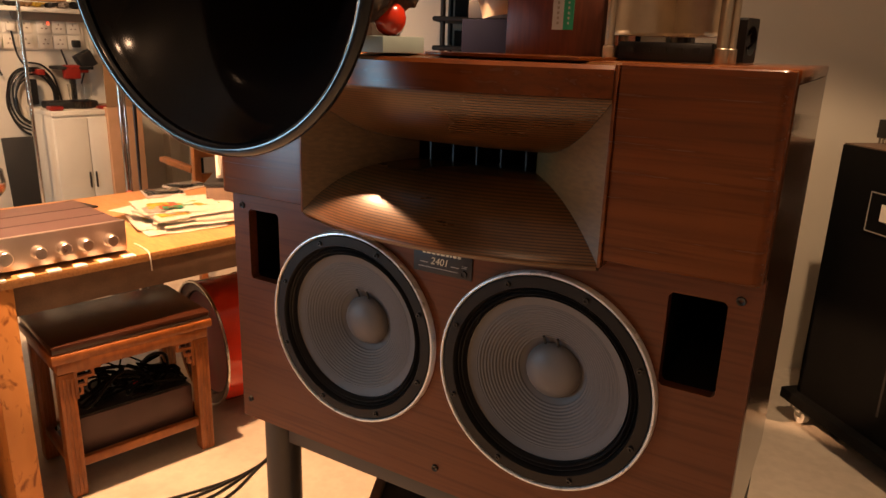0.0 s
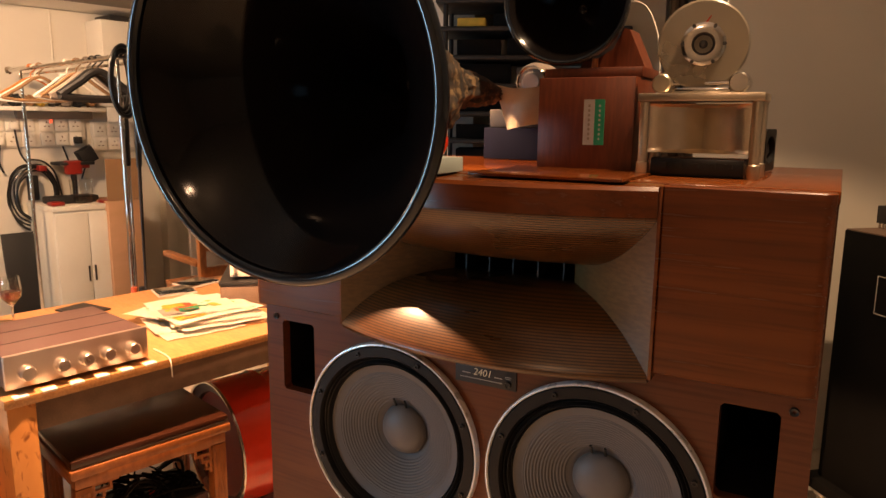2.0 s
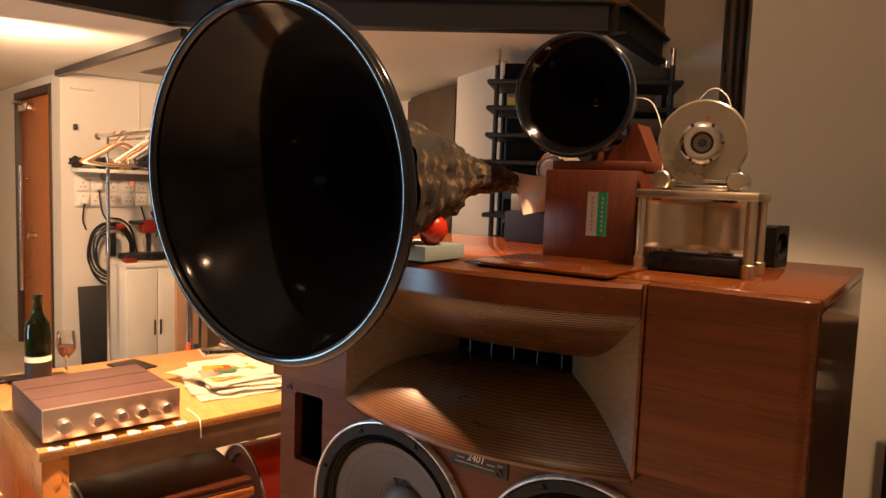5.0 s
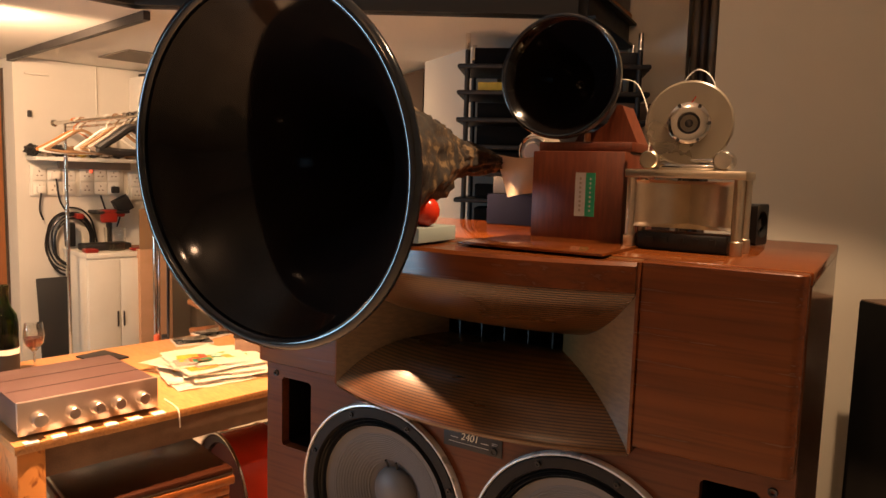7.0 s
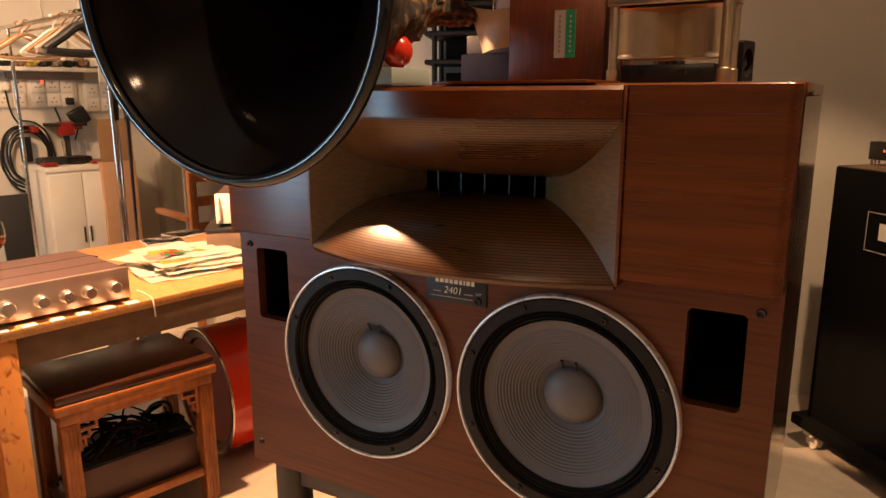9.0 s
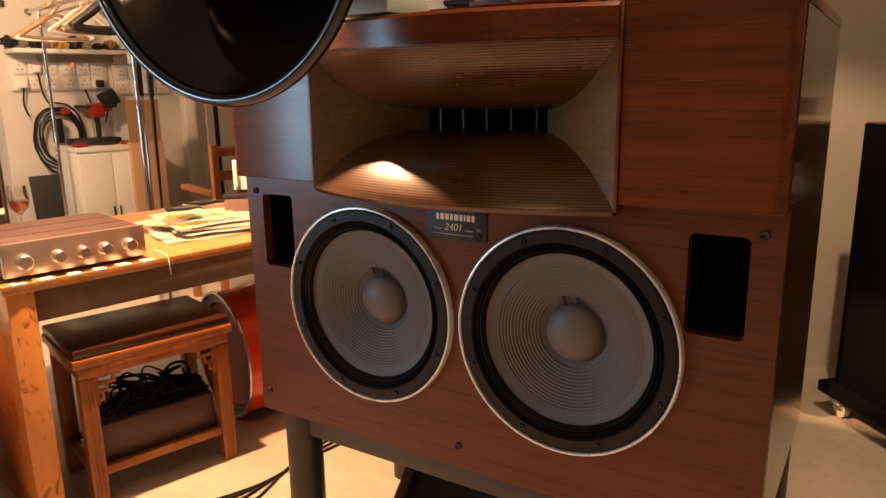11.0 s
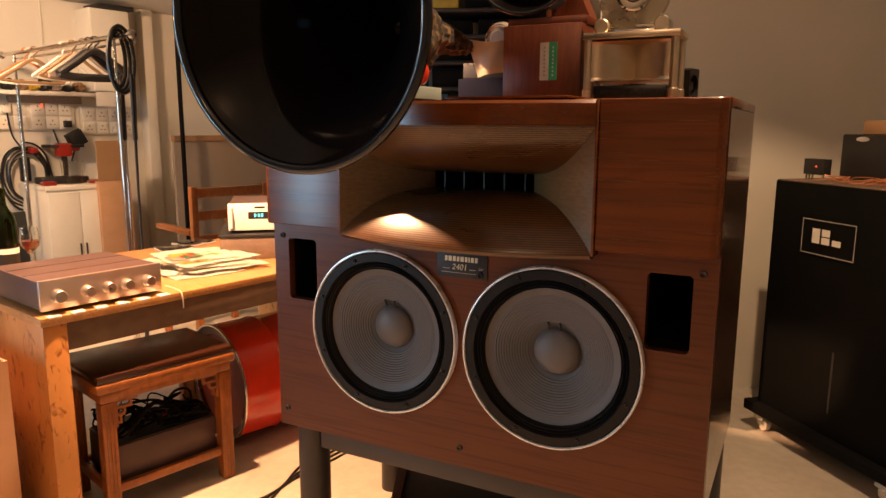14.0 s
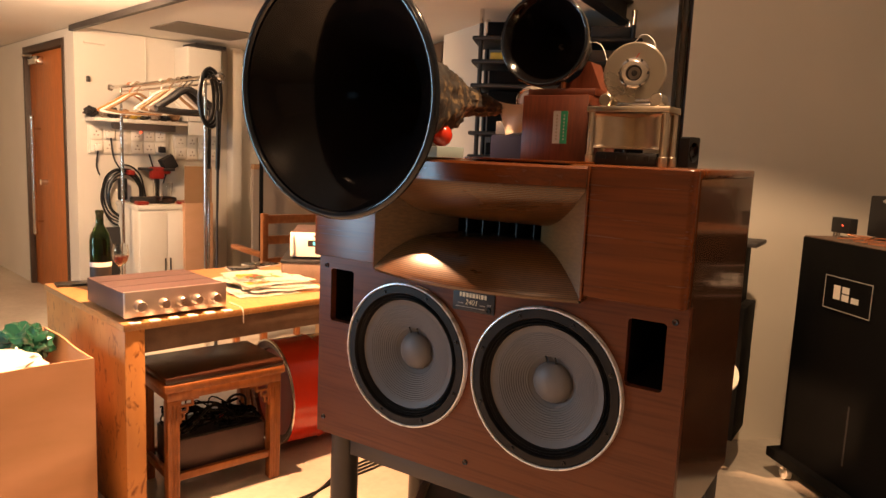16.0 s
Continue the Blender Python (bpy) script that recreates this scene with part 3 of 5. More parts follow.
FACE = Matrix.Rotation(radians(90), 4, "X")      # local z looks out of the baffle


def woofer(cx):
    m = Matrix.Translation((cx, -0.001, WZ)) @ FACE
    w = part("woofer", lathe(bmesh.new(), [(0.1905, 0.0), (0.1905, 0.011), (0.188, 0.013), (0.170, 0.013), (0.168, 0.010), (0.165, 0.0), (0.165, -0.02), (0.172, -0.02)], 72, m), FRAME_BLACK, spk, "fifteen inch woofer with a grey ribbed paper cone")
    part("trim_ring", lathe(bmesh.new(), [(0.1915, 0.0), (0.1915, 0.013), (0.1930, 0.0150), (0.1955, 0.0145), (0.197, 0.011), (0.197, 0.0)], 96, m), RING_WHITE, w, "thin pale aluminium trim ring")
    prof = [(0.166, -0.002)]
    for k in range(17):
        a = k / 16
        prof.append((0.165 - 0.015 * a, 0.001 + 0.004 * math.sin(a * math.pi * 4)))
    part("surround", lathe(bmesh.new(), prof + [(0.149, -0.004)], 72, m), RUBBER, w, "glossy black corrugated surround")
    prof, n = [], 110
    for k in range(n + 1):
        a = k / n
        r = 0.1505 - (0.1505 - 0.046) * a
        h = -0.004 - 0.052 * (a ** 1.25)
        rib = 0.0016 * (0.5 + 0.5 * math.cos(2 * math.pi * (r - 0.06) / 0.0052)) if 0.064 < r < 0.132 else 0.0
        prof.append((r, h + rib))
    part("cone", lathe(bmesh.new(), prof, 96, m), CONE, w, "grey-brown ribbed paper cone", 60)
    part("dust_cap", lathe(bmesh.new(), [(0.052, -0.050)] + [(0.051 * math.cos(t), -0.050 + 0.026 * math.sin(t)) for t in [0.1 * k for k in range(15)]] + [(0, -0.024)], 56, m), CAP, w, "domed grey dust cap")
    for s in (-1, 1):
        part("lead_wire", rod(bmesh.new(), m @ Vector((s * 0.012 - 0.004, 0.050, -0.044)), m @ Vector((s * 0.013 - 0.004, 0.066, -0.036)), 0.0025, seg=8), BLACK, w)
    for k in range(8):
        a = math.pi * (k + 0.5) / 4
        c = m @ Vector((0.179 * math.cos(a), 0.179 * math.sin(a), 0.0128))
        bm = lathe(bmesh.new(), [(0, 0.001), (0.0022, 0.001), (0.0024, 0.004), (0.0045, 0.004), (0.005, 0.0)], 12, Matrix.Translation(c) @ FACE)
        part("bolt", bm, RUBBER, w)


woofer(-WX), woofer(WX)
for s in (-1, 1):
    x0, x1 = (-0.4815, -0.3955) if s < 0 else (0.3955, 0.4815)
    bm = box(bmesh.new(), x0, x1, 0.0225, 0.28, 0.6995, 0.8545)
    bmesh.ops.delete(bm, geom=[f for f in bm.faces if f.calc_center_median().y < 0.03], context="FACES")
    part("port_duct", bm, DEEP, spk, "black rectangular bass port")
for x, z in ((-0.497, 0.86), (0.497, 0.86), (-0.5, 0.404), (0.5, 0.404), (-0.003, 0.403)):
    bm = lathe(bmesh.new(), [(0, -0.002), (0.0028, -0.002), (0.003, 0.003), (0.0062, 0.004), (0.0072, 0.0)], 20, Matrix.Translation((x, 0.0, z)) @ FACE)
    part("grille_socket", bm, RUBBER, spk, "black grille socket")
plate = part("name_plate", B(-0.061, 0.061, -0.003, -0.0002, 0.802, 0.857, bevel=0.0012), BLACK, spk, "black name plate with gold lettering")
bm, x = bmesh.new(), -0.041
for w in (0.006, 0.008, 0.007, 0.006, 0.008, 0.006, 0.003, 0.007, 0.006):
    box(bm, x, x + w, -0.0036, -0.003, 0.838, 0.849)
    x += w + 0.0027
part("maker_mark", bm, CREAM, plate, "gold maker's mark")
text = bpy.data.curves.new("model_number", "FONT")
text.body, text.size, text.align_x, text.extrude, text.shear = "2401", 0.0185, "CENTER", 0.0003, 0.2
tob = new("tmp_text", text)
bpy.context.view_layer.update()
me = bpy.data.meshes.new_from_object(tob.evaluated_get(bpy.context.evaluated_depsgraph_get()))
bpy.data.objects.remove(tob)
me.transform(Matrix.Translation((-0.006, -0.0034, 0.8195)) @ FACE)
me.materials.clear()
me.materials.append(CREAM)
num = new("model_number", me)
num.parent = plate
bm = bmesh.new()
for b in ((-0.046, -0.030, 0.8205, 0.822), (0.018, 0.034, 0.8205, 0.822), (-0.050, 0.034, 0.812, 0.8132), (0.040, 0.052, 0.8255, 0.8265), (0.040, 0.050, 0.8225, 0.8235)):
    box(bm, b[0], b[1], -0.0035, -0.003, b[2], b[3])
part("fine_print", bm, LABEL_GREY, plate)
part("socket", lathe(bmesh.new(), [(0, 0.001), (0.004, 0.001), (0.0045, 0.003), (0.0065, 0.003), (0.007, 0)], 20, Matrix.Translation((0.045, -0.003, 0.812)) @ FACE), RUBBER, plate)

# stand
stand = thing("speaker_stand", "black tubular steel stand under the loudspeaker", "stand")
for x in (-0.478, 0.478):
    for y in (0.075, 0.49):
        part("leg", rod(bmesh.new(), (x, y, FLOOR), (x, y, 0.3565), 0.042, seg=32), STEEL_BLACK, stand)
part("front_rail", B(-0.437, 0.437, 0.05, 0.10, 0.284, 0.347, bevel=0.003), STEEL_BLACK, stand)
part("rear_rail", B(-0.437, 0.437, 0.465, 0.515, 0.284, 0.347, bevel=0.003), STEEL_BLACK, stand)
for x in (-0.478, 0.478):
    part("side_rail", B(x - 0.025, x + 0.025, 0.117, 0.448, 0.284, 0.347, bevel=0.003), STEEL_BLACK, stand)

# ---- large black horn on top ----
HM = Matrix.Translation((-0.136, -0.389, 1.306)) @ Vector((math.sin(radians(1.8)), -math.cos(radians(1.8)), -math.tan(radians(4.4)))).to_track_quat("Z", "Y").to_matrix().to_4x4()
horn = thing("horn_loudspeaker", "large gloss black round horn with a camouflage cloth throat cover", "horn speaker")
prof = [(0.252, 0.004), (0.247, -0.004), (0.232, -0.016), (0.205, -0.040), (0.172, -0.078), (0.143, -0.120), (0.115, -0.175), (0.088, -0.240), (0.066, -0.310), (0.046, -0.380), (0.0, -0.42)]
inner = [(r, h) for r, h in prof]
outer = [(r + 0.007 if r else 0, h - 0.008) for r, h in prof[1:]]
part("bell", lathe(bmesh.new(), inner[::-1], 96, HM), GLOSS_BLACK, horn, angle=80)
part("bell_back", lathe(bmesh.new(), outer, 96, HM), GLOSS_BLACK, horn, angle=80)
part("rim", lathe(bmesh.new(), [(0.2535 + 0.0095 * math.cos(t), -0.003 + 0.0095 * math.sin(t)) for t in [2 * math.pi * k / 16 for k in range(16)]], 128, HM, closed=True), RIM_GLOSS, horn, "rolled glossy rim")
bm = bmesh.new()
rings, seg = [], 64
stations = [(-0.215, 0.110), (-0.26, 0.105), (-0.31, 0.096), (-0.36, 0.086), (-0.41, 0.074), (-0.45, 0.063), (-0.49, 0.050), (-0.53, 0.040), (-0.56, 0.036), (-0.62, 0.031), (-0.68, 0.025), (-0.74, 0.017), (-0.755, 0.010)]
fine = []
for (h0, r0), (h1, r1) in zip(stations, stations[1:]):
    fine += [(h0 + (h1 - h0) * k / 5, r0 + (r1 - r0) * k / 5) for k in range(5)]
for h, r in fine + [stations[-1]]:
    ring = []
    drop = 0.030 * max(0.0, (-0.40 - h) / 0.35)
    for i in range(seg):
        a = 2 * math.pi * i / seg
        p = Vector((math.cos(a), math.sin(a), 0))
        fold = noise.noise(Vector((p.x * 2.6, p.y * 2.6, h * 11))) * 0.013 + noise.noise(Vector((p.x * 6 + h * 20, p.y * 6, h * 34 + 7))) * 0.009 + abs(noise.noise(Vector((p.x * 9 - h * 45, p.y * 9, h * 50)))) * 0.007
        sag = -0.012 * max(0, -p.y) if h > -0.45 else 0
        rr = r + fold * (r / 0.08) ** 0.5 - sag
        ring.append(bm.verts.new(HM @ Vector((p.x * rr, p.y * rr, h)) - Vector((0, 0, drop))))
    rings.append(ring)
for a, b in zip(rings, rings[1:]):
    for i in range(seg):
        bm.faces.new([a[i], a[(i + 1) % seg], b[(i + 1) % seg], b[i]])
bm.faces.new(rings[-1])
part("throat_cover", bm, CAMO, horn, "crumpled camouflage cloth cover", 70)

# ---- things on top of the loudspeaker ----
TZ = SPT
block = solid("painted_block", B(-0.175, -0.063, -0.100, 0.02, TZ + 0.001, TZ + 0.027, bevel=0.0015), PALE_BLOCK, "pale grey-green painted wooden block under the big horn", "block")
bm = lathe(bmesh.new(), [(0, -0.026), (0.010, -0.025), (0.020, -0.018), (0.0255, -0.006), (0.0265, 0.004), (0.023, 0.016), (0.015, 0.024), (0.006, 0.027), (0, 0.0275)], 32, Matrix.Translation((-0.082, -0.055, TZ + 0.053)))
solid("red_ball", bm, RED, "glossy red rubber ball propping the big horn", "ball")
bm = bmesh.new()
n = 18
corner = [Vector(c) for c in ((-0.158, 0.345, 1.352), (-0.045, 0.395, 1.356), (-0.050, 0.385, 1.272), (-0.134, 0.350, 1.254))]
grid = []
for i in range(n + 1):
    u = i / n
    line = []
    for j in range(n + 1):
        v = j / n
        q = corner[0].lerp(corner[1], u).lerp(corner[3].lerp(corner[2], u), v)
        line.append(bm.verts.new(q + Vector((0, 0.010 * math.sin(7 * u + 2 * v) * (0.3 + v), -0.010 * math.sin(math.pi * u) * (1 - v)))))
    grid.append(line)
for i in range(n):
    for j in range(n):
        bm.faces.new([grid[i][j], grid[i + 1][j], grid[i + 1][j + 1], grid[i][j + 1]])
bmesh.ops.solidify(bm, geom=bm.faces[:], thickness=0.002)
solid("cloth_rag", bm, CLOTH, "cream cotton rag draped over the horn's throat end", "cloth", angle=70)
crate = thing("equipment_box", "navy and black box behind the big horn", "box")
part("lower_box", B(-0.235, -0.085, 0.45, 0.555, TZ + 0.0005, TZ + 0.075, bevel=0.003), BLUE_BOX, crate)
part("upper_box", B(-0.225, -0.09, 0.46, 0.55, TZ + 0.0755, TZ + 0.118, bevel=0.003), BLACK, crate)
drv = thing("compression_driver", "round silver compression driver behind the cloth", "driver")
m = Matrix.Translation((-0.118, 0.50, 1.362)) @ Matrix.Rotation(radians(90), 4, "X")
part("magnet", lathe(bmesh.new(), [(0, 0.05), (0.020, 0.05), (0.024, 0.045), (0.044, 0.03), (0.046, 0.02), (0.046, -0.03), (0, -0.03)], 40, m), PANEL_GREY, drv)
part("ring", lathe(bmesh.new(), [(0.030, 0.044), (0.034, 0.048), (0.038, 0.044), (0.034, 0.04)], 32, m, closed=True), CHROME, drv)

# cherry box with a cradle, and the small black horn in it
dbox = thing("driver_cabinet", "cherry veneered box with a paper label", "speaker box")
part("body", B(0.010, 0.193, 0.185, 0.385, TZ + 0.0005, 1.353, bevel=0.002), DBOX, dbox)
lab = part("label_plate", B(0.100, 0.1205, 0.1835, 0.1849, 1.231, 1.313), LABEL_GREY, dbox, "grey and green label")
part("green_half", B(0.1206, 0.139, 0.1835, 0.1849, 1.231, 1.313), LABEL_GREEN, lab)
bm = bmesh.new()
for k in range(8):
    box(bm, 0.1085, 0.1125, 0.1831, 0.1835, 1.240 + 0.0085 * k, 1.2445 + 0.0085 * k)
part("print_bars", bm, PANEL_GREY, lab)
bm = bmesh.new()
for k in range(8):
    box(bm, 0.1285, 0.1315, 0.1831, 0.1835, 1.240 + 0.0085 * k, 1.244 + 0.0085 * k)
part("print_bars", bm, LABEL_GREY, lab)
cradle = thing("horn_cradle", "cherry wood cradle with sloping cheeks", "stand")
part("base", B(0.008, 0.196, 0.215, 0.375, 1.3535, 1.372, bevel=0.002), DBOX, cradle)
bm = bmesh.new()
pts = [(0.050, 1.3725), (0.182, 1.3725), (0.148, 1.447), (0.138, 1.449), (0.118, 1.412), (0.090, 1.395), (0.062, 1.392)]
lo, hi = ([bm.verts.new((x, y, z)) for x, z in pts] for y in (0.29, 0.36))
bm.faces.new(lo), bm.faces.new(hi)
for i in range(len(lo)):
    j = (i + 1) % len(lo)
    bm.faces.new([lo[i], lo[j], hi[j], hi[i]])
part("cheek", bm, DBOX, cradle)
part("pin", rod(bmesh.new(), (0.105, 0.222, 1.3725), (0.105, 0.222, 1.388), 0.006), ROSEWOOD, cradle)
small = thing("small_horn", "small round gloss black horn resting in the wooden cradle", "horn speaker")
SM = Matrix.Translation((0.050, 0.200, 1.495)) @ Vector((math.sin(radians(6)), -math.cos(radians(6)), -0.02)).to_track_quat("Z", "Y").to_matrix().to_4x4() @ Matrix.Scale(1.035, 4)
part("bell", lathe(bmesh.new(), [(0, -0.16), (0.018, -0.15), (0.035, -0.12), (0.058, -0.075), (0.085, -0.03), (0.103, -0.006), (0.109, 0.0)], 72, SM), GLOSS_BLACK, small, angle=80)
part("shell", lathe(bmesh.new(), [(0.108, 0.001), (0.1145, -0.004), (0.1145, -0.012), (0.110, -0.02), (0.100, -0.05), (0.085, -0.10), (0.078, -0.15), (0.070, -0.19), (0.045, -0.21), (0, -0.212)], 72, SM), HORN_GREY, small, "glossy dark grey outer shell", 80)
part("rim", lathe(bmesh.new(), [(0.110 + 0.0045 * math.cos(t), 0.0045 * math.sin(t)) for t in [2 * math.pi * k / 12 for k in range(12)]], 96, SM, closed=True), RIM_GLOSS, small)

# champagne metal frame with a horn tweeter in it
tw = thing("tweeter_stand", "champagne metal frame holding a wide horn tweeter", "tweeter")
X0, X1, Y0, Y1 = 0.212, 0.410, 0.128, 0.222
part("top_plate", B(X0, X1, Y0, Y1, 1.307, 1.321, bevel=0.002), CHAMPAGNE, tw)
for x in (X0 + 0.011, X1 - 0.011):
    for y in (Y0 + 0.011, Y1 - 0.011):
        p = part("post", rod(bmesh.new(), (x, y, 1.207), (x, y, 1.3065), 0.0085, seg=24), CHAMPAGNE, tw)
        part("foot", lathe(bmesh.new(), [(0, 0), (0.0105, 0), (0.011, 0.002), (0.011, 0.022), (0.009, 0.0235), (0, 0.0235)], 24, Matrix.Translation((x, y, TZ + 0.0005))), CHAMPAGNE, p)
bm = bmesh.new()
nu, nz = 40, 12
grid = []
for i in range(nu + 1):
    u = -1 + 2 * i / nu
    col = []
    for k in range(nz + 1):
        w = -1 + 2 * k / nz
        depth = 0.055 * max(0.0, 1 - (abs(u) / 0.95) ** 1.0) ** 1.7
        h = 0.037 * (0.92 + 0.08 * min(1, abs(u) * 1.1) ** 1.5)
        col.append(bm.verts.new((0.311 + u * 0.080, Y0 + 0.006 + depth, 1.263 + w * h)))
    grid.append(col)
for i in range(nu):
    for k in range(nz):
        bm.faces.new([grid[i][k], grid[i + 1][k], grid[i + 1][k + 1], grid[i][k + 1]])
for k, s in ((0, -1), (nz, 1)):
    edge = [bm.verts.new((c[k].co.x, Y0 + 0.004, 1.263 + s * 0.040)) for c in grid]
    back = [bm.verts.new((c[k].co.x, Y1 - 0.02, 1.263 + s * 0.040)) for c in grid]
    for i in range(nu):
        bm.faces.new([grid[i][k], grid[i + 1][k], edge[i + 1], edge[i]])
        bm.faces.new([edge[i], edge[i + 1], back[i + 1], back[i]])
part("horn_mouth", bm, CHAMPAGNE, tw, "wide champagne metal horn mouth", 60)
part("tweeter_box", B(X0 + 0.030, X1 - 0.030, Y0 + 0.066, Y1 + 0.05, 1.224, 1.302, bevel=0.003), CHAMPAGNE, tw)
bm = box(bmesh.new(), X0 + 0.024, X1 - 0.024, Y0 + 0.012, Y1 - 0.02, TZ + 0.001, 1.214, bevel=0.003)
for k in range(5):
    box(bm, X0 + 0.04 + 0.026 * k, X0 + 0.052 + 0.026 * k, Y0 + 0.009, Y0 + 0.0125, 1.198, 1.206)
solid("black_crossover", bm, RUBBER, "low black component box under the tweeter", "electronics")
# acrylic ball tweeter on a twin-knob foot
disc = thing("disc_tweeter", "round frosted acrylic tweeter with a chrome driver", "tweeter")
DM = Matrix.Translation((0.301, 0.188, 1.4025)) @ Vector((math.sin(radians(10)), -math.cos(radians(10)), 0)).to_track_quat("Z", "Y").to_matrix().to_4x4()
part("acrylic_disc", lathe(bmesh.new(), [(0, 0), (0.070, 0), (0.0735, -0.003), (0.0735, -0.013), (0.070, -0.016), (0, -0.016)], 72, DM), ACRYLIC, disc)
part("driver_ring", lathe(bmesh.new(), [(0.017, 0.001), (0.019, 0.008), (0.030, 0.009), (0.0355, 0.006), (0.0365, 0.0005)], 36, DM), CHROME, disc, "chrome driver ring", 50)
for k in range(6):
    a = 2 * math.pi * k / 6
    part("bolt", rod(bmesh.new(), DM @ Vector((0.0335 * math.cos(a), 0.0335 * math.sin(a), 0.003)), DM @ Vector((0.0335 * math.cos(a), 0.0335 * math.sin(a), 0.011)), 0.003, seg=8), STEEL_BLACK, disc)
part("driver_cone", lathe(bmesh.new(), [(0.019, 0.006), (0.016, 0.001), (0.009, -0.004), (0.006, 0.002), (0.0, 0.005)], 32, DM), STEEL_BLACK, disc, "dark metal dome")
part("magnet", lathe(bmesh.new(), [(0.034, -0.0165), (0.034, -0.05), (0.02, -0.056), (0, -0.056)], 40, DM), CHROME, disc)
bm = bmesh.new()
rod(bm, (0.239, 0.193, 1.3385), (0.366, 0.193, 1.3385), 0.004)
box(bm, 0.255, 0.35, 0.185, 0.225, 1.3215, 1.332, bevel=0.003)
part("base_bar", bm, CHROME, disc)
for x in (0.239, 0.364):
    part("knob", lathe(bmesh.new(), [(0, 0.014), (0.014, 0.014), (0.0165, 0.011), (0.0165, -0.022), (0, -0.022)], 28, Matrix.Translation((x, 0.185, 1.3385)) @ FACE), CHAMPAGNE if x < 0.3 else CHROME, disc, "round metal knob")
for i, pts in enumerate(([(0.13, 0.30, 1.50), (0.18, 0.27, 1.485), (0.21, 0.25, 1.43), (0.222, 0.23, 1.37), (0.222, 0.22, 1.324)], [(0.225, 0.22, 1.324), (0.25, 0.24, 1.43), (0.29, 0.25, 1.50), (0.325, 0.25, 1.48), (0.33, 0.235, 1.42)])):
    solid("white_wire", tube(bmesh.new(), pts, 0.0011, 6), WHITE, "thin white hook-up wire looping to the tweeter", "wire", group="tweeter wires")
solid("red_lead", rod(bmesh.new(), (0.300, 0.186, 1.432), (0.311, 0.185, 1.448), 0.0012, seg=6), RED, "short red lead on the acrylic disc", "wire")
fan = thing("cooling_fan", "black square axial fan standing on the loudspeaker", "fan")
FM = pose(0.40, 0.40, TZ + 0.0005, 0, 0, 78)
fan.matrix_world = FM
bm = holed_plate(bmesh.new(), rect_pts(-0.024, 0.034, 0.0, 0.079, 0.004), [circle_pts(0.005, 0.0395, 0.026, 32)], 0, 0.025)
part("frame", bm, RUBBER, fan)
bm = rod(bmesh.new(), (0.005, 0.006, 0.0395), (0.005, 0.02, 0.0395), 0.011)
for k in range(7):
    box(bm, -0.002, 0.002, 0.008, 0.018, 0.010, 0.025, m=Matrix.Translation((0.005, 0, 0.0395)) @ Matrix.Rotation(2 * math.pi * k / 7, 4, "Y"))
part("rotor", bm, BLACK, fan)
solid("wooden_board", B(-0.02, 0.24, -0.045, 0.17, TZ + 0.0002, TZ + 0.0052, bevel=0.001), TOP_GLOSS, "thin polished wooden board under the driver cabinet", "board")

# ---- table and what stands on it ----
TB = pose(-1.14, -0.232, FLOOR, 0, 0, 78.5)
table = thing("work_table", "heavy wooden work table with burl panel ends", "table", TB)
part("tabletop", B(-0.006, 1.35, -0.008, 0.81, 0.641, 0.665, bevel=0.002), TABLE_TOP, table, "honey-coloured tabletop")
part("end_panel", B(0.0, 0.064, 0.0, 0.80, 0.0, 0.6405, bevel=0.002), BURL, table, "orange mottled burl end panel")
part("end_panel", B(1.28, 1.344, 0.0, 0.80, 0.0, 0.6405, bevel=0.002), BURL, table)
part("apron", B(0.0645, 1.2795, 0.05, 0.075, 0.545, 0.6405, bevel=0.002), APRON, table, "grey-brown raw plank apron")
# six pale slips stand in for spots of light along the table edge
for k in range(6):
    part("light_spot_patch", B(0.016 + 0.064 * k, 0.05 + 0.064 * k, -0.0095, 0.014, 0.6605, 0.6665, bevel=0.001), PAPER, table, "pale patch standing in for a light spot on the edge")


def on(x, y, a=0.0, z=0.6655):
    return TB @ pose(x, y, z, 0, 0, a)


amp = thing("amplifier", "silver stereo amplifier with five round knobs", "amplifier", on(0.012, 0.026))
part("case", B(0, 0.35, 0.012, 0.34, 0.012, 0.092, bevel=0.0015), SILVER_TOP, amp, "brown-grey metal case")
part("front_panel", B(-0.001, 0.351, 0.0, 0.0115, 0.010, 0.095, bevel=0.0015), SILVER, amp, "brushed silver front panel")
for k, x in enumerate((0.045, 0.125, 0.185, 0.240, 0.305)):
    r = 0.0185 if k == 0 else 0.016
    part("knob", lathe(bmesh.new(), [(0, 0.026), (r * 0.85, 0.026), (r, 0.023), (r, 0.004), (r * 1.12, 0.003), (r * 1.12, 0)], 32, Matrix.Translation((x, 0.0, 0.048)) @ FACE), SATIN, amp, "round silver knob")
for y in (0.12, 0.23):
    part("lid_seam", B(0.004, 0.346, y, y + 0.003, 0.0915, 0.0927), BLACK, amp)
for x in (0.03, 0.32):
    for y in (0.04, 0.3):
        part("foot", rod(bmesh.new(), (x, y, 0.0), (x, y, 0.0118), 0.014), RUBBER, amp)
bottle = thing("wine_bottle", "dark green wine bottle with a pale label", "bottle", on(0.128, 0.57))
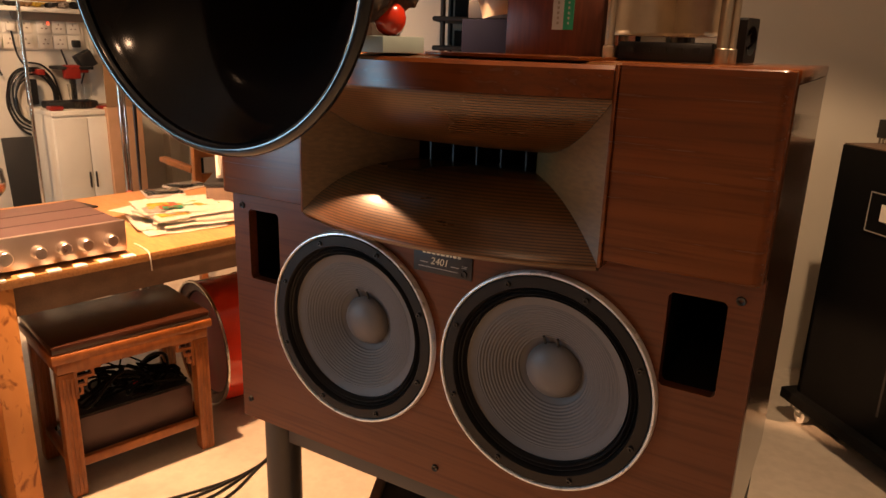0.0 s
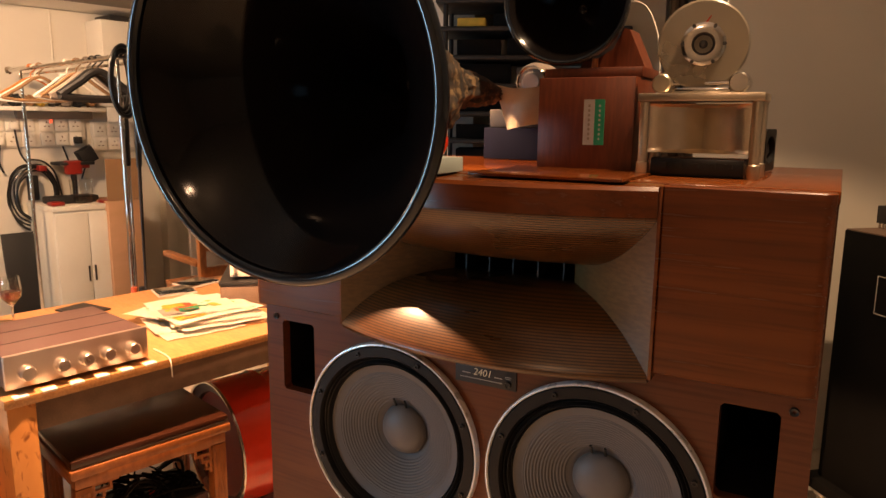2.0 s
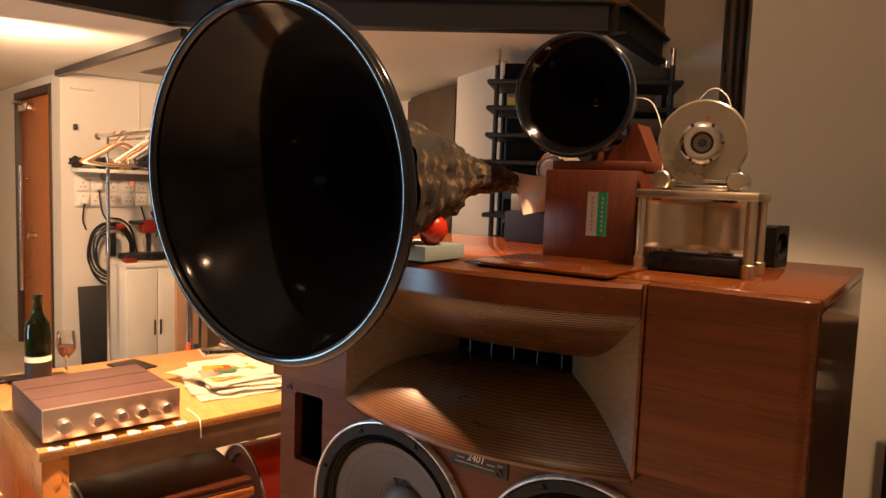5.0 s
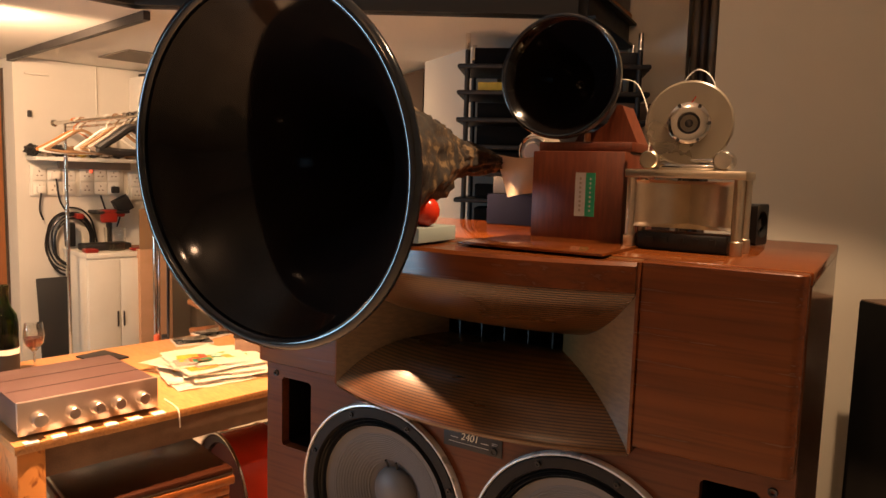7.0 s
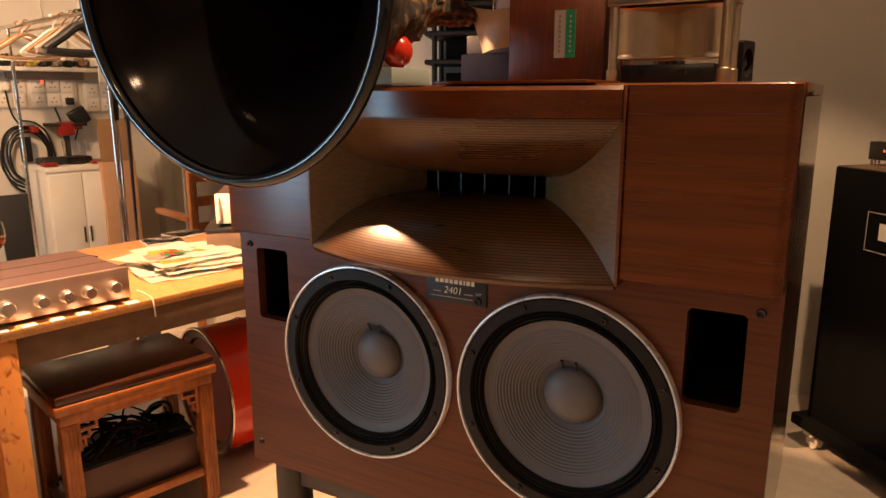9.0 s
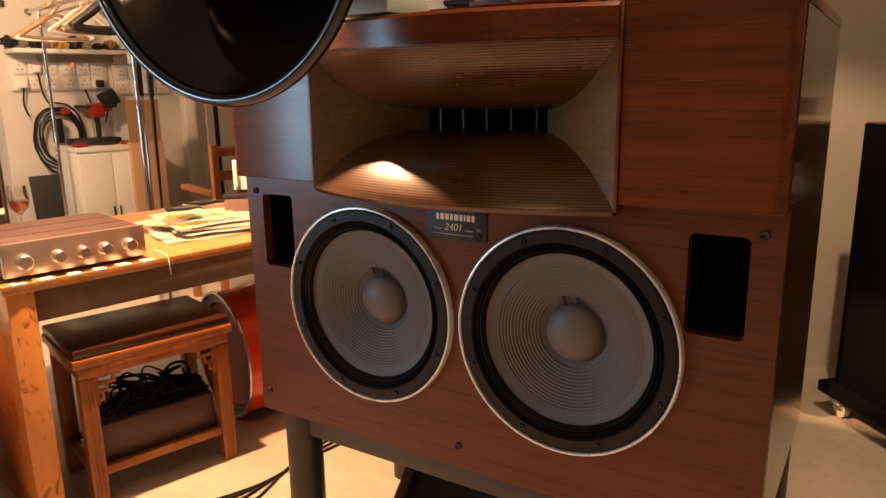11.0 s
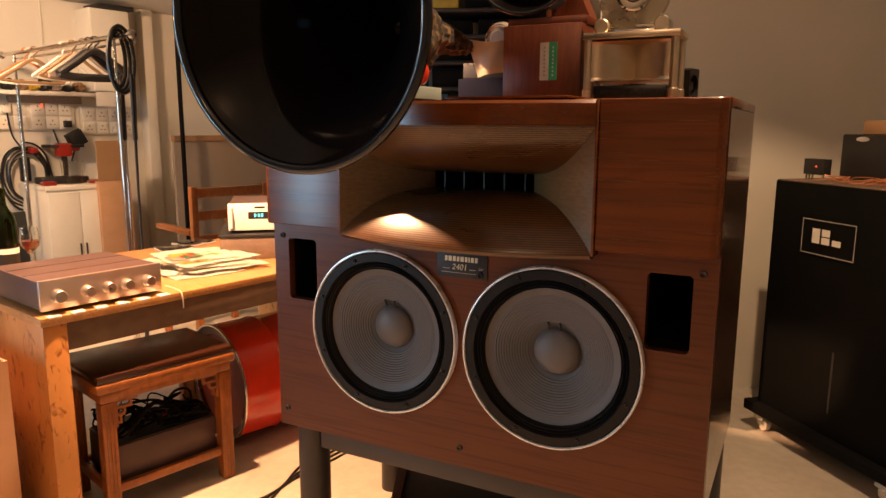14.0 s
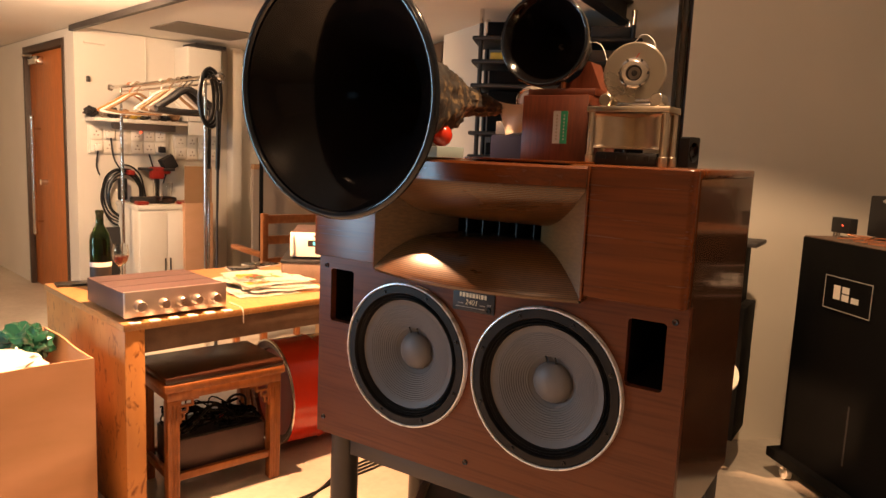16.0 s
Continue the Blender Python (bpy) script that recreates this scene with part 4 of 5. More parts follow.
prof = [(0, 0.004), (0.03, 0.002), (0.036, 0.004), (0.0375, 0.012), (0.0375, 0.19), (0.034, 0.215), (0.020, 0.24), (0.0145, 0.255), (0.0135, 0.295), (0.0155, 0.297), (0.0155, 0.308), (0.011, 0.309), (0.0105, 0.25), (0.015, 0.236), (0.031, 0.21), (0.0345, 0.19), (0.0345, 0.02), (0, 0.012)]
part("glass_body", lathe(bmesh.new(), prof, 40), GREEN_GLASS, bottle, angle=60)
part("wine", lathe(bmesh.new(), [(0, 0.013), (0.034, 0.021), (0.034, 0.075), (0, 0.075)], 32), WINE, bottle)
bm = bmesh.new()
lathe(bm, [(0.0378, 0.03), (0.0381, 0.03), (0.0381, 0.115), (0.0378, 0.115)], 40, closed=True)
part("label", bm, BLACK, bottle, "black paper label")
part("label_band", lathe(bmesh.new(), [(0.0382, 0.095), (0.0385, 0.095), (0.0385, 0.112), (0.0382, 0.112)], 40, closed=True), PAPER, bottle)
wg = thing("wine_glass", "small stemmed wine glass with some red wine", "glass", on(0.225, 0.63))
part("bowl", lathe(bmesh.new(), [(0.030, 0.0), (0.030, 0.002), (0.005, 0.006), (0.0035, 0.02), (0.0035, 0.07), (0.012, 0.08), (0.028, 0.10), (0.032, 0.125), (0.027, 0.165), (0.0262, 0.165), (0.031, 0.125), (0.027, 0.101), (0.011, 0.082), (0, 0.08)], 36), CLEAR_GLASS, wg, angle=60)
part("wine", lathe(bmesh.new(), [(0, 0.0825), (0.011, 0.0835), (0.0255, 0.1015), (0.029, 0.118), (0, 0.118)], 32), WINE, wg)
solid("phone", B(0, 0.15, 0, 0.075, 0, 0.009, bevel=0.003), RUBBER, "black mobile phone lying flat on the table", "phone", on(0.01, 0.70, -8))
solid("tablet", B(0, 0.11, 0, 0.15, 0, 0.006, bevel=0.002), BLACK, "thin black notebook lying on the table", "notebook", on(0.42, 0.60, 12))


def sheet(w, d, seed, sag=0.006):
    bm = bmesh.new()
    n = 10
    g = [[bm.verts.new((w * i / n, d * j / n, 0.0012 + sag * (noise.noise(Vector((i * 0.35, j * 0.35, seed))) + 0.5) * (0.3 + 0.7 * max(abs(i / n - .5), abs(j / n - .5))))) for j in range(n + 1)] for i in range(n + 1)]
    for i in range(n):
        for j in range(n):
            bm.faces.new([g[i][j], g[i + 1][j], g[i + 1][j + 1], g[i][j + 1]])
    bmesh.ops.solidify(bm, geom=bm.faces[:], thickness=-0.0012)
    return bm


rng = random.Random(4)
for k in range(7):
    mag = thing("magazine", "crumpled magazine with coloured print on the table", "magazine", on(0.45 + rng.uniform(0, 0.11), 0.12 + rng.uniform(0, 0.16), rng.uniform(-28, 22), 0.6662 + 0.0062 * k), "magazines on the table")
    w, d = rng.uniform(0.24, 0.32), rng.uniform(0.2, 0.28)
    part("paper_sheet", sheet(w, d, k * 3.7), PAPER, mag)
    for c in range(5 if k > 3 else 1):
        x, y = rng.uniform(0.01, w * 0.6), rng.uniform(0.01, d * 0.6)
        bm = sheet(rng.uniform(0.06, 0.11), rng.uniform(0.04, 0.09), k * 3.7 + c, 0.003)
        bmesh.ops.translate(bm, verts=bm.verts[:], vec=(x, y, 0.0045 + 0.0005 * c))
        part("picture", bm, (YELLOW, LABEL_GREY, RED_PRINT, LABEL_GREEN, YELLOW)[c], mag)
for k, (x, y, a) in enumerate(((0.88, 0.70, 10), (0.72, 0.66, -14))):
    cd = thing("cd_case", "clear plastic disc case lying on the table", "disc case", on(x, y, a), "disc cases")
    part("tray", B(0, 0.142, 0, 0.125, 0, 0.006, bevel=0.001), LABEL_GREY, cd)
    part("cover", B(0.004, 0.138, 0.004, 0.121, 0.0062, 0.010, bevel=0.001), CLEAR_GLASS, cd)
bm = tube(bmesh.new(), [(0.415, 0.10, 0.668), (0.41, 0.02, 0.668), (0.405, -0.014, 0.66), (0.407, -0.016, 0.615)], 0.002, 6)
solid("white_string", bm, WHITE, "white string hanging over the table edge", "string", TB)
tray = thing("wooden_box", "flat dark wooden box carrying the disc player", "box", on(0.785, 0.345, -38))
part("body", B(0, 0.52, 0, 0.40, 0, 0.085, bevel=0.003), APRON, tray)
part("lid", B(-0.004, 0.524, -0.004, 0.404, 0.0852, 0.098, bevel=0.002), BLACK, tray, "black lid")
cdp = thing("disc_player", "silver disc player with a cyan display", "disc player", on(0.83, 0.35, -38, 0.6655 + 0.099))
part("case", B(0.004, 0.436, 0.012, 0.34, 0.012, 0.112, bevel=0.002), SILVER_TOP, cdp)
fp = part("front_panel", B(0, 0.44, 0.0, 0.0115, 0.010, 0.115, bevel=0.002), WHITE, cdp, "pale silver front panel")
part("display", B(0.075, 0.165, -0.0015, -0.0002, 0.055, 0.082), BLACK, fp)
bm = bmesh.new()
for x in (0.098, 0.112, 0.124):
    box(bm, x, x + 0.008, -0.0024, -0.0016, 0.062, 0.075)
part("digits", bm, DISPLAY_GLOW, fp)
part("drawer", B(0.20, 0.36, -0.003, -0.0002, 0.06, 0.085, bevel=0.001), SILVER, fp)
part("print_bar", B(0.10, 0.14, -0.001, -0.0002, 0.095, 0.103), BLACK, fp)
for x in (0.012,):
    bm = tube(bmesh.new(), [(x, 0, 0.022), (x, -0.022, 0.026), (x, -0.022, 0.098), (x, 0, 0.102)], 0.006, 8, smooth=False)
    part("rack_handle", bm, WHITE, fp)
for x in (0.04, 0.40):
    for y in (0.05, 0.3):
        part("foot", rod(bmesh.new(), (x, y, 0.0), (x, y, 0.0118), 0.014), RUBBER, cdp)

# stool and the gear on its shelf
ST = TB @ pose(0.125, -0.012, 0, 0, 0, -4)
stool = thing("stool", "red-brown wooden stool with fretwork brackets and dark seat", "stool", ST)
SW, SD, SH = 0.435, 0.31, 0.462
part("seat", B(0.0, SW, 0.0, SD, SH - 0.024, SH, bevel=0.006), STOOL_TOP, stool, "dark lacquered seat")
part("seat_frame", B(-0.004, SW + 0.004, -0.004, SD + 0.004, SH - 0.052, SH - 0.0245, bevel=0.006), ROSEWOOD, stool)
part("waist", B(0.008, SW - 0.008, 0.008, SD - 0.008, SH - 0.085, SH - 0.0525, bevel=0.004), ROSEWOOD, stool)
for x in (0.008, SW - 0.05):
    for y in (0.008, SD - 0.05):
        bm = box(bmesh.new(), x, x + 0.042, y, y + 0.042, 0, SH - 0.0855, bevel=0.004)
        for g in (0.010, 0.020, 0.030):
            box(bm, x + g, x + g + 0.005, y - 0.0025, y, 0.01, SH - 0.10)
        part("leg", bm, ROSEWOOD, stool)
for y in (0.016, SD - 0.036):
    part("stretcher", B(0.0505, SW - 0.0505, y, y + 0.02, 0.085, 0.112, bevel=0.003), ROSEWOOD, stool)
for x in (0.016, SW - 0.036):
    part("stretcher", B(x, x + 0.02, 0.0505, SD - 0.0505, 0.085, 0.112, bevel=0.003), ROSEWOOD, stool)
for s, x in ((1, 0.0505), (-1, SW - 0.0505)):
    bm = bmesh.new()
    z = SH - 0.0855
    for a, b, c, d in ((0, 0.07, -0.008, 0), (0, 0.008, -0.085, -0.0082), (0.0082, 0.045, -0.030, -0.022), (0.0082, 0.03, -0.052, -0.044), (0.026, 0.033, -0.044, -0.0302), (0.045, 0.052, -0.030, -0.0082), (0.014, 0.02, -0.075, -0.0522), (0.0082, 0.014, -0.075, -0.068)):
        x0, x1 = sorted((x + s * a, x + s * b))
        box(bm, x0, x1, 0.018, 0.030, z + c, z + d)
    part("bracket", bm, ROSEWOOD, stool, "carved fretwork bracket")
part("shelf", B(0.037, SW - 0.037, 0.037, SD - 0.037, 0.090, 0.102), STOOL_TOP, stool)
gear = thing("power_supply", "brown-grey metal power supply box under the stool", "electronics", ST @ pose(0.056, 0.045, 0.1025))
part("case", B(0, 0.325, 0, 0.21, 0.0, 0.115, bevel=0.002), SILVER_TOP, gear)
part("top", B(0.006, 0.319, 0.006, 0.204, 0.1152, 0.119), BLACK, gear)
bm = bmesh.new()
rng = random.Random(9)
for k in range(26):
    p = [(rng.uniform(0.02, 0.30), rng.uniform(0.02, 0.19), 0.125 + rng.uniform(0.0, 0.03))]
    for _ in range(4):
        a = p[-1]
        x = min(0.31, max(0.01, a[0] + rng.uniform(-0.11, 0.11)))
        p.append((x, min(0.2, max(0.01, a[1] + rng.uniform(-0.09, 0.09))), 0.125 + rng.uniform(0.0, 0.10) * (1 - abs(x - 0.12) / 0.25)))
    tube(bm, p, rng.choice((0.003, 0.004, 0.005)), 6, 5)
solid("cable_tangle", bm, JET, "tangle of black cables heaped on the power supply", "cables", ST @ pose(0.056, 0.045, 0.1025), kind="stuff")
bm = tube(bmesh.new(), [(0.20, 0.12, 0.14), (0.24, 0.10, 0.20), (0.29, 0.10, 0.19), (0.30, 0.11, 0.13)], 0.005, 8)
solid("cable_loop", bm, RUBBER, "black power cable bent in a loop", "cable", ST @ pose(0.056, 0.045, 0.1025))
solid("red_plug", B(0.165, 0.18, 0.03, 0.045, 0.150, 0.164, bevel=0.003), RED, "small red plug among the cables", "plug", ST @ pose(0.056, 0.045, 0.1025))

# red drum lying behind the stool
DR = Matrix.Translation((-1.250, 0.480, FLOOR + 0.2255)) @ Vector((-0.305, -0.952, 0)).to_track_quat("Z", "Y").to_matrix().to_4x4()
drum = thing("red_drum", "glossy red steel drum lying on its side", "drum")
part("shell", lathe(bmesh.new(), [(0.216, -0.004), (0.218, -0.03), (0.218, -0.16), (0.2225, -0.17), (0.218, -0.18), (0.218, -0.36), (0.2225, -0.37), (0.218, -0.38), (0.218, -0.56), (0, -0.56)], 72, DR), RED, drum)
part("rim", lathe(bmesh.new(), [(0.2185 + 0.0055 * math.cos(t), -0.002 + 0.0055 * math.sin(t)) for t in [2 * math.pi * k / 12 for k in range(12)]], 72, DR, closed=True), CHROME, drum, "bright steel rim")
part("clamp_band", lathe(bmesh.new(), [(0.180, -0.024), (0.186, -0.012), (0.204, -0.009), (0.212, -0.003)], 72, DR), DRUM_BAND, drum, "dull brown-grey inner band")
part("lid", lathe(bmesh.new(), [(0, -0.030), (0.172, -0.030), (0.181, -0.024)], 72, DR), RED_DARK, drum, "dark red recessed lid")

# carton with packing
CT = pose(-1.205, -0.295, FLOOR, 0, 0, 78.5)
carton = thing("cardboard_carton", "open brown cardboard carton full of packing", "carton", CT)
CW, CD, CH, T = 0.62, 0.50, 0.555, 0.006
for n, b in (("side", (-CW, 0, 0, T, 0.001, CH)), ("side", (-CW, 0, CD - T, CD, 0.001, CH)), ("side", (-T, 0.0, T, CD - T, 0.001, CH)), ("side", (-CW, -CW + T, T, CD - T, 0.001, CH)), ("bottom", (-CW + T, -T, T, CD - T, 0.001, 0.008))):
    bm = box(bmesh.new(), *b)
    bmesh.ops.subdivide_edges(bm, edges=bm.edges[:], cuts=6, use_grid_fill=True)
    for v in bm.verts:
        d = 0.006 * noise.noise(v.co * 4) + 0.002 * noise.noise(v.co * 17)
        v.co += Vector((d * 0.4, d * 0.4, d * 1.2 if v.co.z > CH - 0.02 else 0))
    part(n, bm, CARD, carton)


def crumple(w, d, h, seed, amp_):
    bm = bmesh.new()
    bmesh.ops.create_icosphere(bm, subdivisions=4, radius=1.0)
    for v in bm.verts:
        p = v.co.copy()
        k = 1 + amp_ * noise.noise(p * 2.4 + Vector((seed, 0, 0))) + 0.5 * amp_ * abs(noise.noise(p * 6 + Vector((0, seed, 0))))
        v.co = Vector((p.x * w * k, p.y * d * k, p.z * h * k))
    return bm


solid("green_film", crumple(0.065, 0.10, 0.06, 3.0, 0.6), GREEN, "crumpled dark green plastic film in the carton", "plastic film", CT @ pose(-0.095, 0.38, 0.53), angle=25)
wb = thing("plastic_bag", "white printed plastic bag stuffed in the carton", "bag", CT @ pose(-0.33, 0.22, 0.52))
part("bag", crumple(0.22, 0.19, 0.055, 8.0, 0.30), PAPER, wb, angle=30)
for k in range(3):
    part("print_bar", B(-0.03 + 0.045 * k, 0.005 + 0.045 * k, -0.16, -0.10, 0.045, 0.050, m=pose(0, 0, -0.006, 24, 0, -20)), GREEN, wb)
solid("packing_fill", B(-CW + 0.02, -0.02, 0.02, CD - 0.02, 0.009, 0.43, bevel=0.02), PAPER, "white packing filling the carton", "packing", CT)

# wooden chair behind the table
chair = thing("wooden_chair", "red-brown wooden chair with a slatted back", "chair", TB @ pose(1.26, 1.30, 0.0, 0, 0, -6))
for x in (0.0, 0.42):
    part("back_post", B(x, x + 0.035, 0.0, 0.04, 0.0, 0.86, bevel=0.005), ROSEWOOD, chair)
    part("leg", B(x, x + 0.035, 0.40, 0.44, 0.0, 0.44, bevel=0.005), ROSEWOOD, chair)
    part("arm", B(x - 0.004, x + 0.04, 0.041, 0.46, 0.60, 0.628, bevel=0.006), ROSEWOOD, chair)
part("seat", B(0.0, 0.455, 0.041, 0.45, 0.4405, 0.47, bevel=0.006), ROSEWOOD, chair)
for z in (0.55, 0.68, 0.80):
    part("slat", B(0.036, 0.419, 0.008, 0.03, z, z + 0.05, bevel=0.004), ROSEWOOD, chair)

# floor: cables, board and dolly below the loudspeaker
for k in range(4):
    o = 0.022 * k
    pts = [(-1.02 + o, -0.15, FLOOR + 0.0045), (-0.90 + o * 2, 0.02 + o, FLOOR + 0.0045), (-0.80, 0.26 + o, FLOOR + 0.0045), (-0.84 + o, 0.48, FLOOR + 0.0045), (-0.80 + o, 0.75, FLOOR + 0.0045)]
    solid("floor_cable", tube(bmesh.new(), pts, 0.0042, 8), RUBBER, "black speaker cable lying on the floor", "cable", group="cables on the floor")
dolly = thing("platform_dolly", "low black platform dolly on white castors below the loudspeaker", "dolly", pose(0.05, 0.46, FLOOR, 0, 0, 24))
part("platform", B(-0.42, 0.42, -0.22, 0.22, 0.076, 0.10, bevel=0.003), BLACK, dolly)
part("edge_board", B(-0.445, -0.4205, -0.22, 0.22, 0.06, 0.115, bevel=0.002), APRON, dolly)


def castor(parent, x, y, h):
    c = part("castor", B(x - 0.028, x + 0.028, y - 0.028, y + 0.028, h - 0.006, h - 0.0005, bevel=0.001), CHROME, parent, "white swivel castor")
    bm = bmesh.new()
    for s in (-1, 1):
        box(bm, x - 0.012, x + 0.02, y + s * 0.016 - 0.0015, y + s * 0.016 + 0.0015, h - 0.05, h - 0.006)
    part("fork", bm, CHROME, c)
    part("wheel", rod(bmesh.new(), (x + 0.004, y - 0.011, 0.026), (x + 0.004, y + 0.011, 0.026), 0.0258, seg=28), WHITE, c)
    part("brake", B(x - 0.032, x + 0.012, y - 0.019, y + 0.019, 0.040, 0.056, bevel=0.004), WHITE, c)


for x in (-0.38, 0.38):
    for y in (-0.18, 0.18):
        castor(dolly, x, y, 0.076)

# ---- black speaker cabinet by the long wall ----
JB = pose(0.553, 1.55, FLOOR, 0, 0, -47)
jb = thing("black_speaker", "tall black speaker cabinet on a castor base", "loudspeaker", JB)
part("cabinet", B(0, 0.60, 0, 0.58, 0.1165, 0.985, bevel=0.004), JET, jb)
part("top_sheet", B(0.004, 0.596, 0.004, 0.576, 0.9852, 0.9885), APRON, jb, "dusty raw top")
part("base", B(-0.035, 0.635, -0.035, 0.60, 0.077, 0.116, bevel=0.003), JET, jb)
DX, DZ = 0.022, 0.006
sign = part("badge", B(0.132 + DX, 0.362 + DX, -0.004, -0.0002, 0.735 + DZ, 0.857 + DZ), JET, jb, "black badge with a pale frame")
bm = bmesh.new()
for b in ((0.132, 0.362, 0.854, 0.857), (0.132, 0.362, 0.735, 0.738), (0.132, 0.1345, 0.738, 0.854), (0.3595, 0.362, 0.738, 0.854)):
    box(bm, b[0] + DX, b[1] + DX, -0.0052, -0.0042, b[2] + DZ, b[3] + DZ)
part("badge_frame", bm, LABEL_GREY, sign)
bm = bmesh.new()
for b in ((0.180, 0.213, 0.775, 0.826), (0.222, 0.256, 0.775, 0.7985), (0.222, 0.256, 0.8025, 0.826), (0.268, 0.304, 0.775, 0.795)):
    box(bm, b[0] + DX, b[1] + DX, -0.0052, -0.0042, b[2] + DZ, b[3] + DZ)
part("badge_mark", bm, WHITE, sign, "pale maker's mark shapes")
for x in (0.02, 0.58):
    for y in (0.02, 0.54):
        castor(jb, x, y, 0.077)
part("scuff", B(0.335, 0.343, -0.0009, -0.0002, 0.20, 0.42), BLACK, jb, "grey scuff")
q = thing("small_module", "small black module with a red indicator", "electronics", JB @ pose(0.02, 0.10, 0.9895, 0, 0, 0))
part("frame", B(0, 0.095, 0.0, 0.035, 0.018, 0.075, bevel=0.002), BLACK, q)
part("indicator", B(0.058, 0.064, -0.0015, -0.0002, 0.045, 0.051), RED_LED, q)
for x in (0.006, 0.02, 0.034, 0.085):
    part("terminal", rod(bmesh.new(), (x, 0.01, 0.0), (x, 0.01, 0.018), 0.004), CHROME, q)
q = thing("black_case", "black equipment case with an oval badge", "case", JB @ pose(0.085, 0.20, 0.9895))
part("body", B(0, 0.34, 0, 0.22, 0.012, 0.165, bevel=0.006), BLACK, q)
part("feet", B(0.02, 0.32, 0.03, 0.19, 0.0, 0.0118), RUBBER, q)
part("oval_badge", lathe(bmesh.new(), [(0, 0.001), (0.026, 0.001), (0.028, 0)], 28, Matrix.Translation((0.09, 0.0, 0.148)) @ FACE @ Matrix.Diagonal((1, 0.3, 1, 1))), LABEL_GREY, q)
solid("wood_offcut", B(0, 0.105, 0, 0.06, 0, 0.048, bevel=0.002), CARD_DARK, "small brown wooden block on the black case", "block", JB @ pose(0.135, 0.24, 0.9895 + 0.1655))
bm = bmesh.new()
rng = random.Random(3)
for k in range(14):
    p = [(0.13 + rng.uniform(0, 0.3), 0.03 + rng.uniform(0, 0.12), 0.994)]
    for _ in range(4):
        p.append((p[-1][0] + rng.uniform(-0.03, 0.09), min(0.16, max(0.02, p[-1][1] + rng.uniform(-0.05, 0.05))), 0.994 + rng.uniform(0, 0.022)))
    tube(bm, p, 0.0022, 5, 4)
solid("wire_bundle", bm, COPPER_WIRE, "loose bundle of copper and white wires", "wires", JB, kind="stuff")

# second black loudspeaker in the corner
sp = thing("corner_speaker", "slim black loudspeaker stacked against the long wall", "loudspeaker", pose(0.372, 1.60, FLOOR, 0, 0, 0))
part("lower_cabinet", B(-0.26, 0.028, -0.22, 0.0, 0.16, 0.70, bevel=0.004), JET, sp)
part("badge", lathe(bmesh.new(), [(0, 0.002), (0.072, 0.002), (0.074, 0)], 36, Matrix.Translation((-0.042, -0.2202, 0.42)) @ FACE), WHITE, sp, "round pale badge")
part("upper_cabinet", B(-0.24, -0.006, -0.20, -0.02, 0.7005, 0.935, bevel=0.004), JET, sp)
part("top_plate", B(-0.28, 0.045, -0.21, 0.0, 0.9355, 0.953, bevel=0.003), STEEL_BLACK, sp)
for x in (-0.22, -0.05):
    for y in (-0.18, -0.04):
        part("foot", rod(bmesh.new(), (x, y, 0), (x, y, 0.1598), 0.018), STEEL_BLACK, sp)
for x, y, r, mat in ((-0.266, 2.60, 0.017, DADO), (-0.226, 2.61, 0.021, DOOR_FRAME), (-0.186, 2.62, 0.016, DADO)):
    solid("service_pipe", rod(bmesh.new(), (x, y, FLOOR), (x, y, TOP), r, seg=20), mat, "painted vertical service pipe in the wall recess", "pipe", group="service pipes")

# ---- alcove by the entrance ----
def al(x, y, z=0.0, a=0.0):
    return AL @ pose(x, y, z, 0, 0, a)


shelf = thing("wall_shelf", "narrow cream shelf cluttered with small things", "shelf", al(0.06, 0))
part("board", B(0, 0.72, -0.20, -0.001, 1.365, 1.39, bevel=0.003), WHITE_CAB, shelf)
rng = random.Random(12)
for k in range(9):
    x = 0.07 + 0.075 * k
    bm = crumple(rng.uniform(0.03, 0.05), rng.uniform(0.03, 0.06), rng.uniform(0.018, 0.04), k * 2.3, 0.5)
    zmin = min(v.co.z for v in bm.verts)
    solid("shelf_item", bm, (BLACK, PANEL_GREY, BLACK, CARD_DARK, YELLOW)[k % 5], "small tool or glove lying on the wall shelf", "small item", al(x, -0.10, 1.3905 - zmin), "things on the wall shelf")
solid("dark_pelmet", B(0.24, 0.70, -0.06, -0.002, 1.315, 1.3645, bevel=0.003), PANEL_GREY, "dark strip light housing below the shelf", "housing", AL)


def socket(x, z, back, lit=False, plug=False, y=0.0):
    s = thing("power_socket", "square white three-pin wall socket", "socket", al(x, y - back, z), "wall sockets")
    part("plate", B(0, 0.082, -0.012, 0, 0, 0.082, bevel=0.003), WHITE, s)
    bm = bmesh.new()
    for a, b, c, d in ((0.037, 0.045, 0.050, 0.062), (0.022, 0.034, 0.026, 0.033), (0.048, 0.060, 0.026, 0.033)):
        box(bm, a, b, -0.0128, -0.0122, c, d)
    part("slots", bm, PANEL_GREY, s)
    part("switch", B(0.060, 0.074, -0.0155, -0.0122, 0.052, 0.072, bevel=0.001), RED_LED if lit else WHITE, s)
    if plug:
        part("plug", B(0.018, 0.066, -0.05, -0.013, 0.01, 0.056, bevel=0.006), BLACK if plug > 1 else WHITE, s)


solid("socket_board", B(0.075, 0.66, -0.02, -0.0005, 1.135, 1.335, bevel=0.003), WHITE_CAB, "white mounting board for wall sockets", "board", AL)
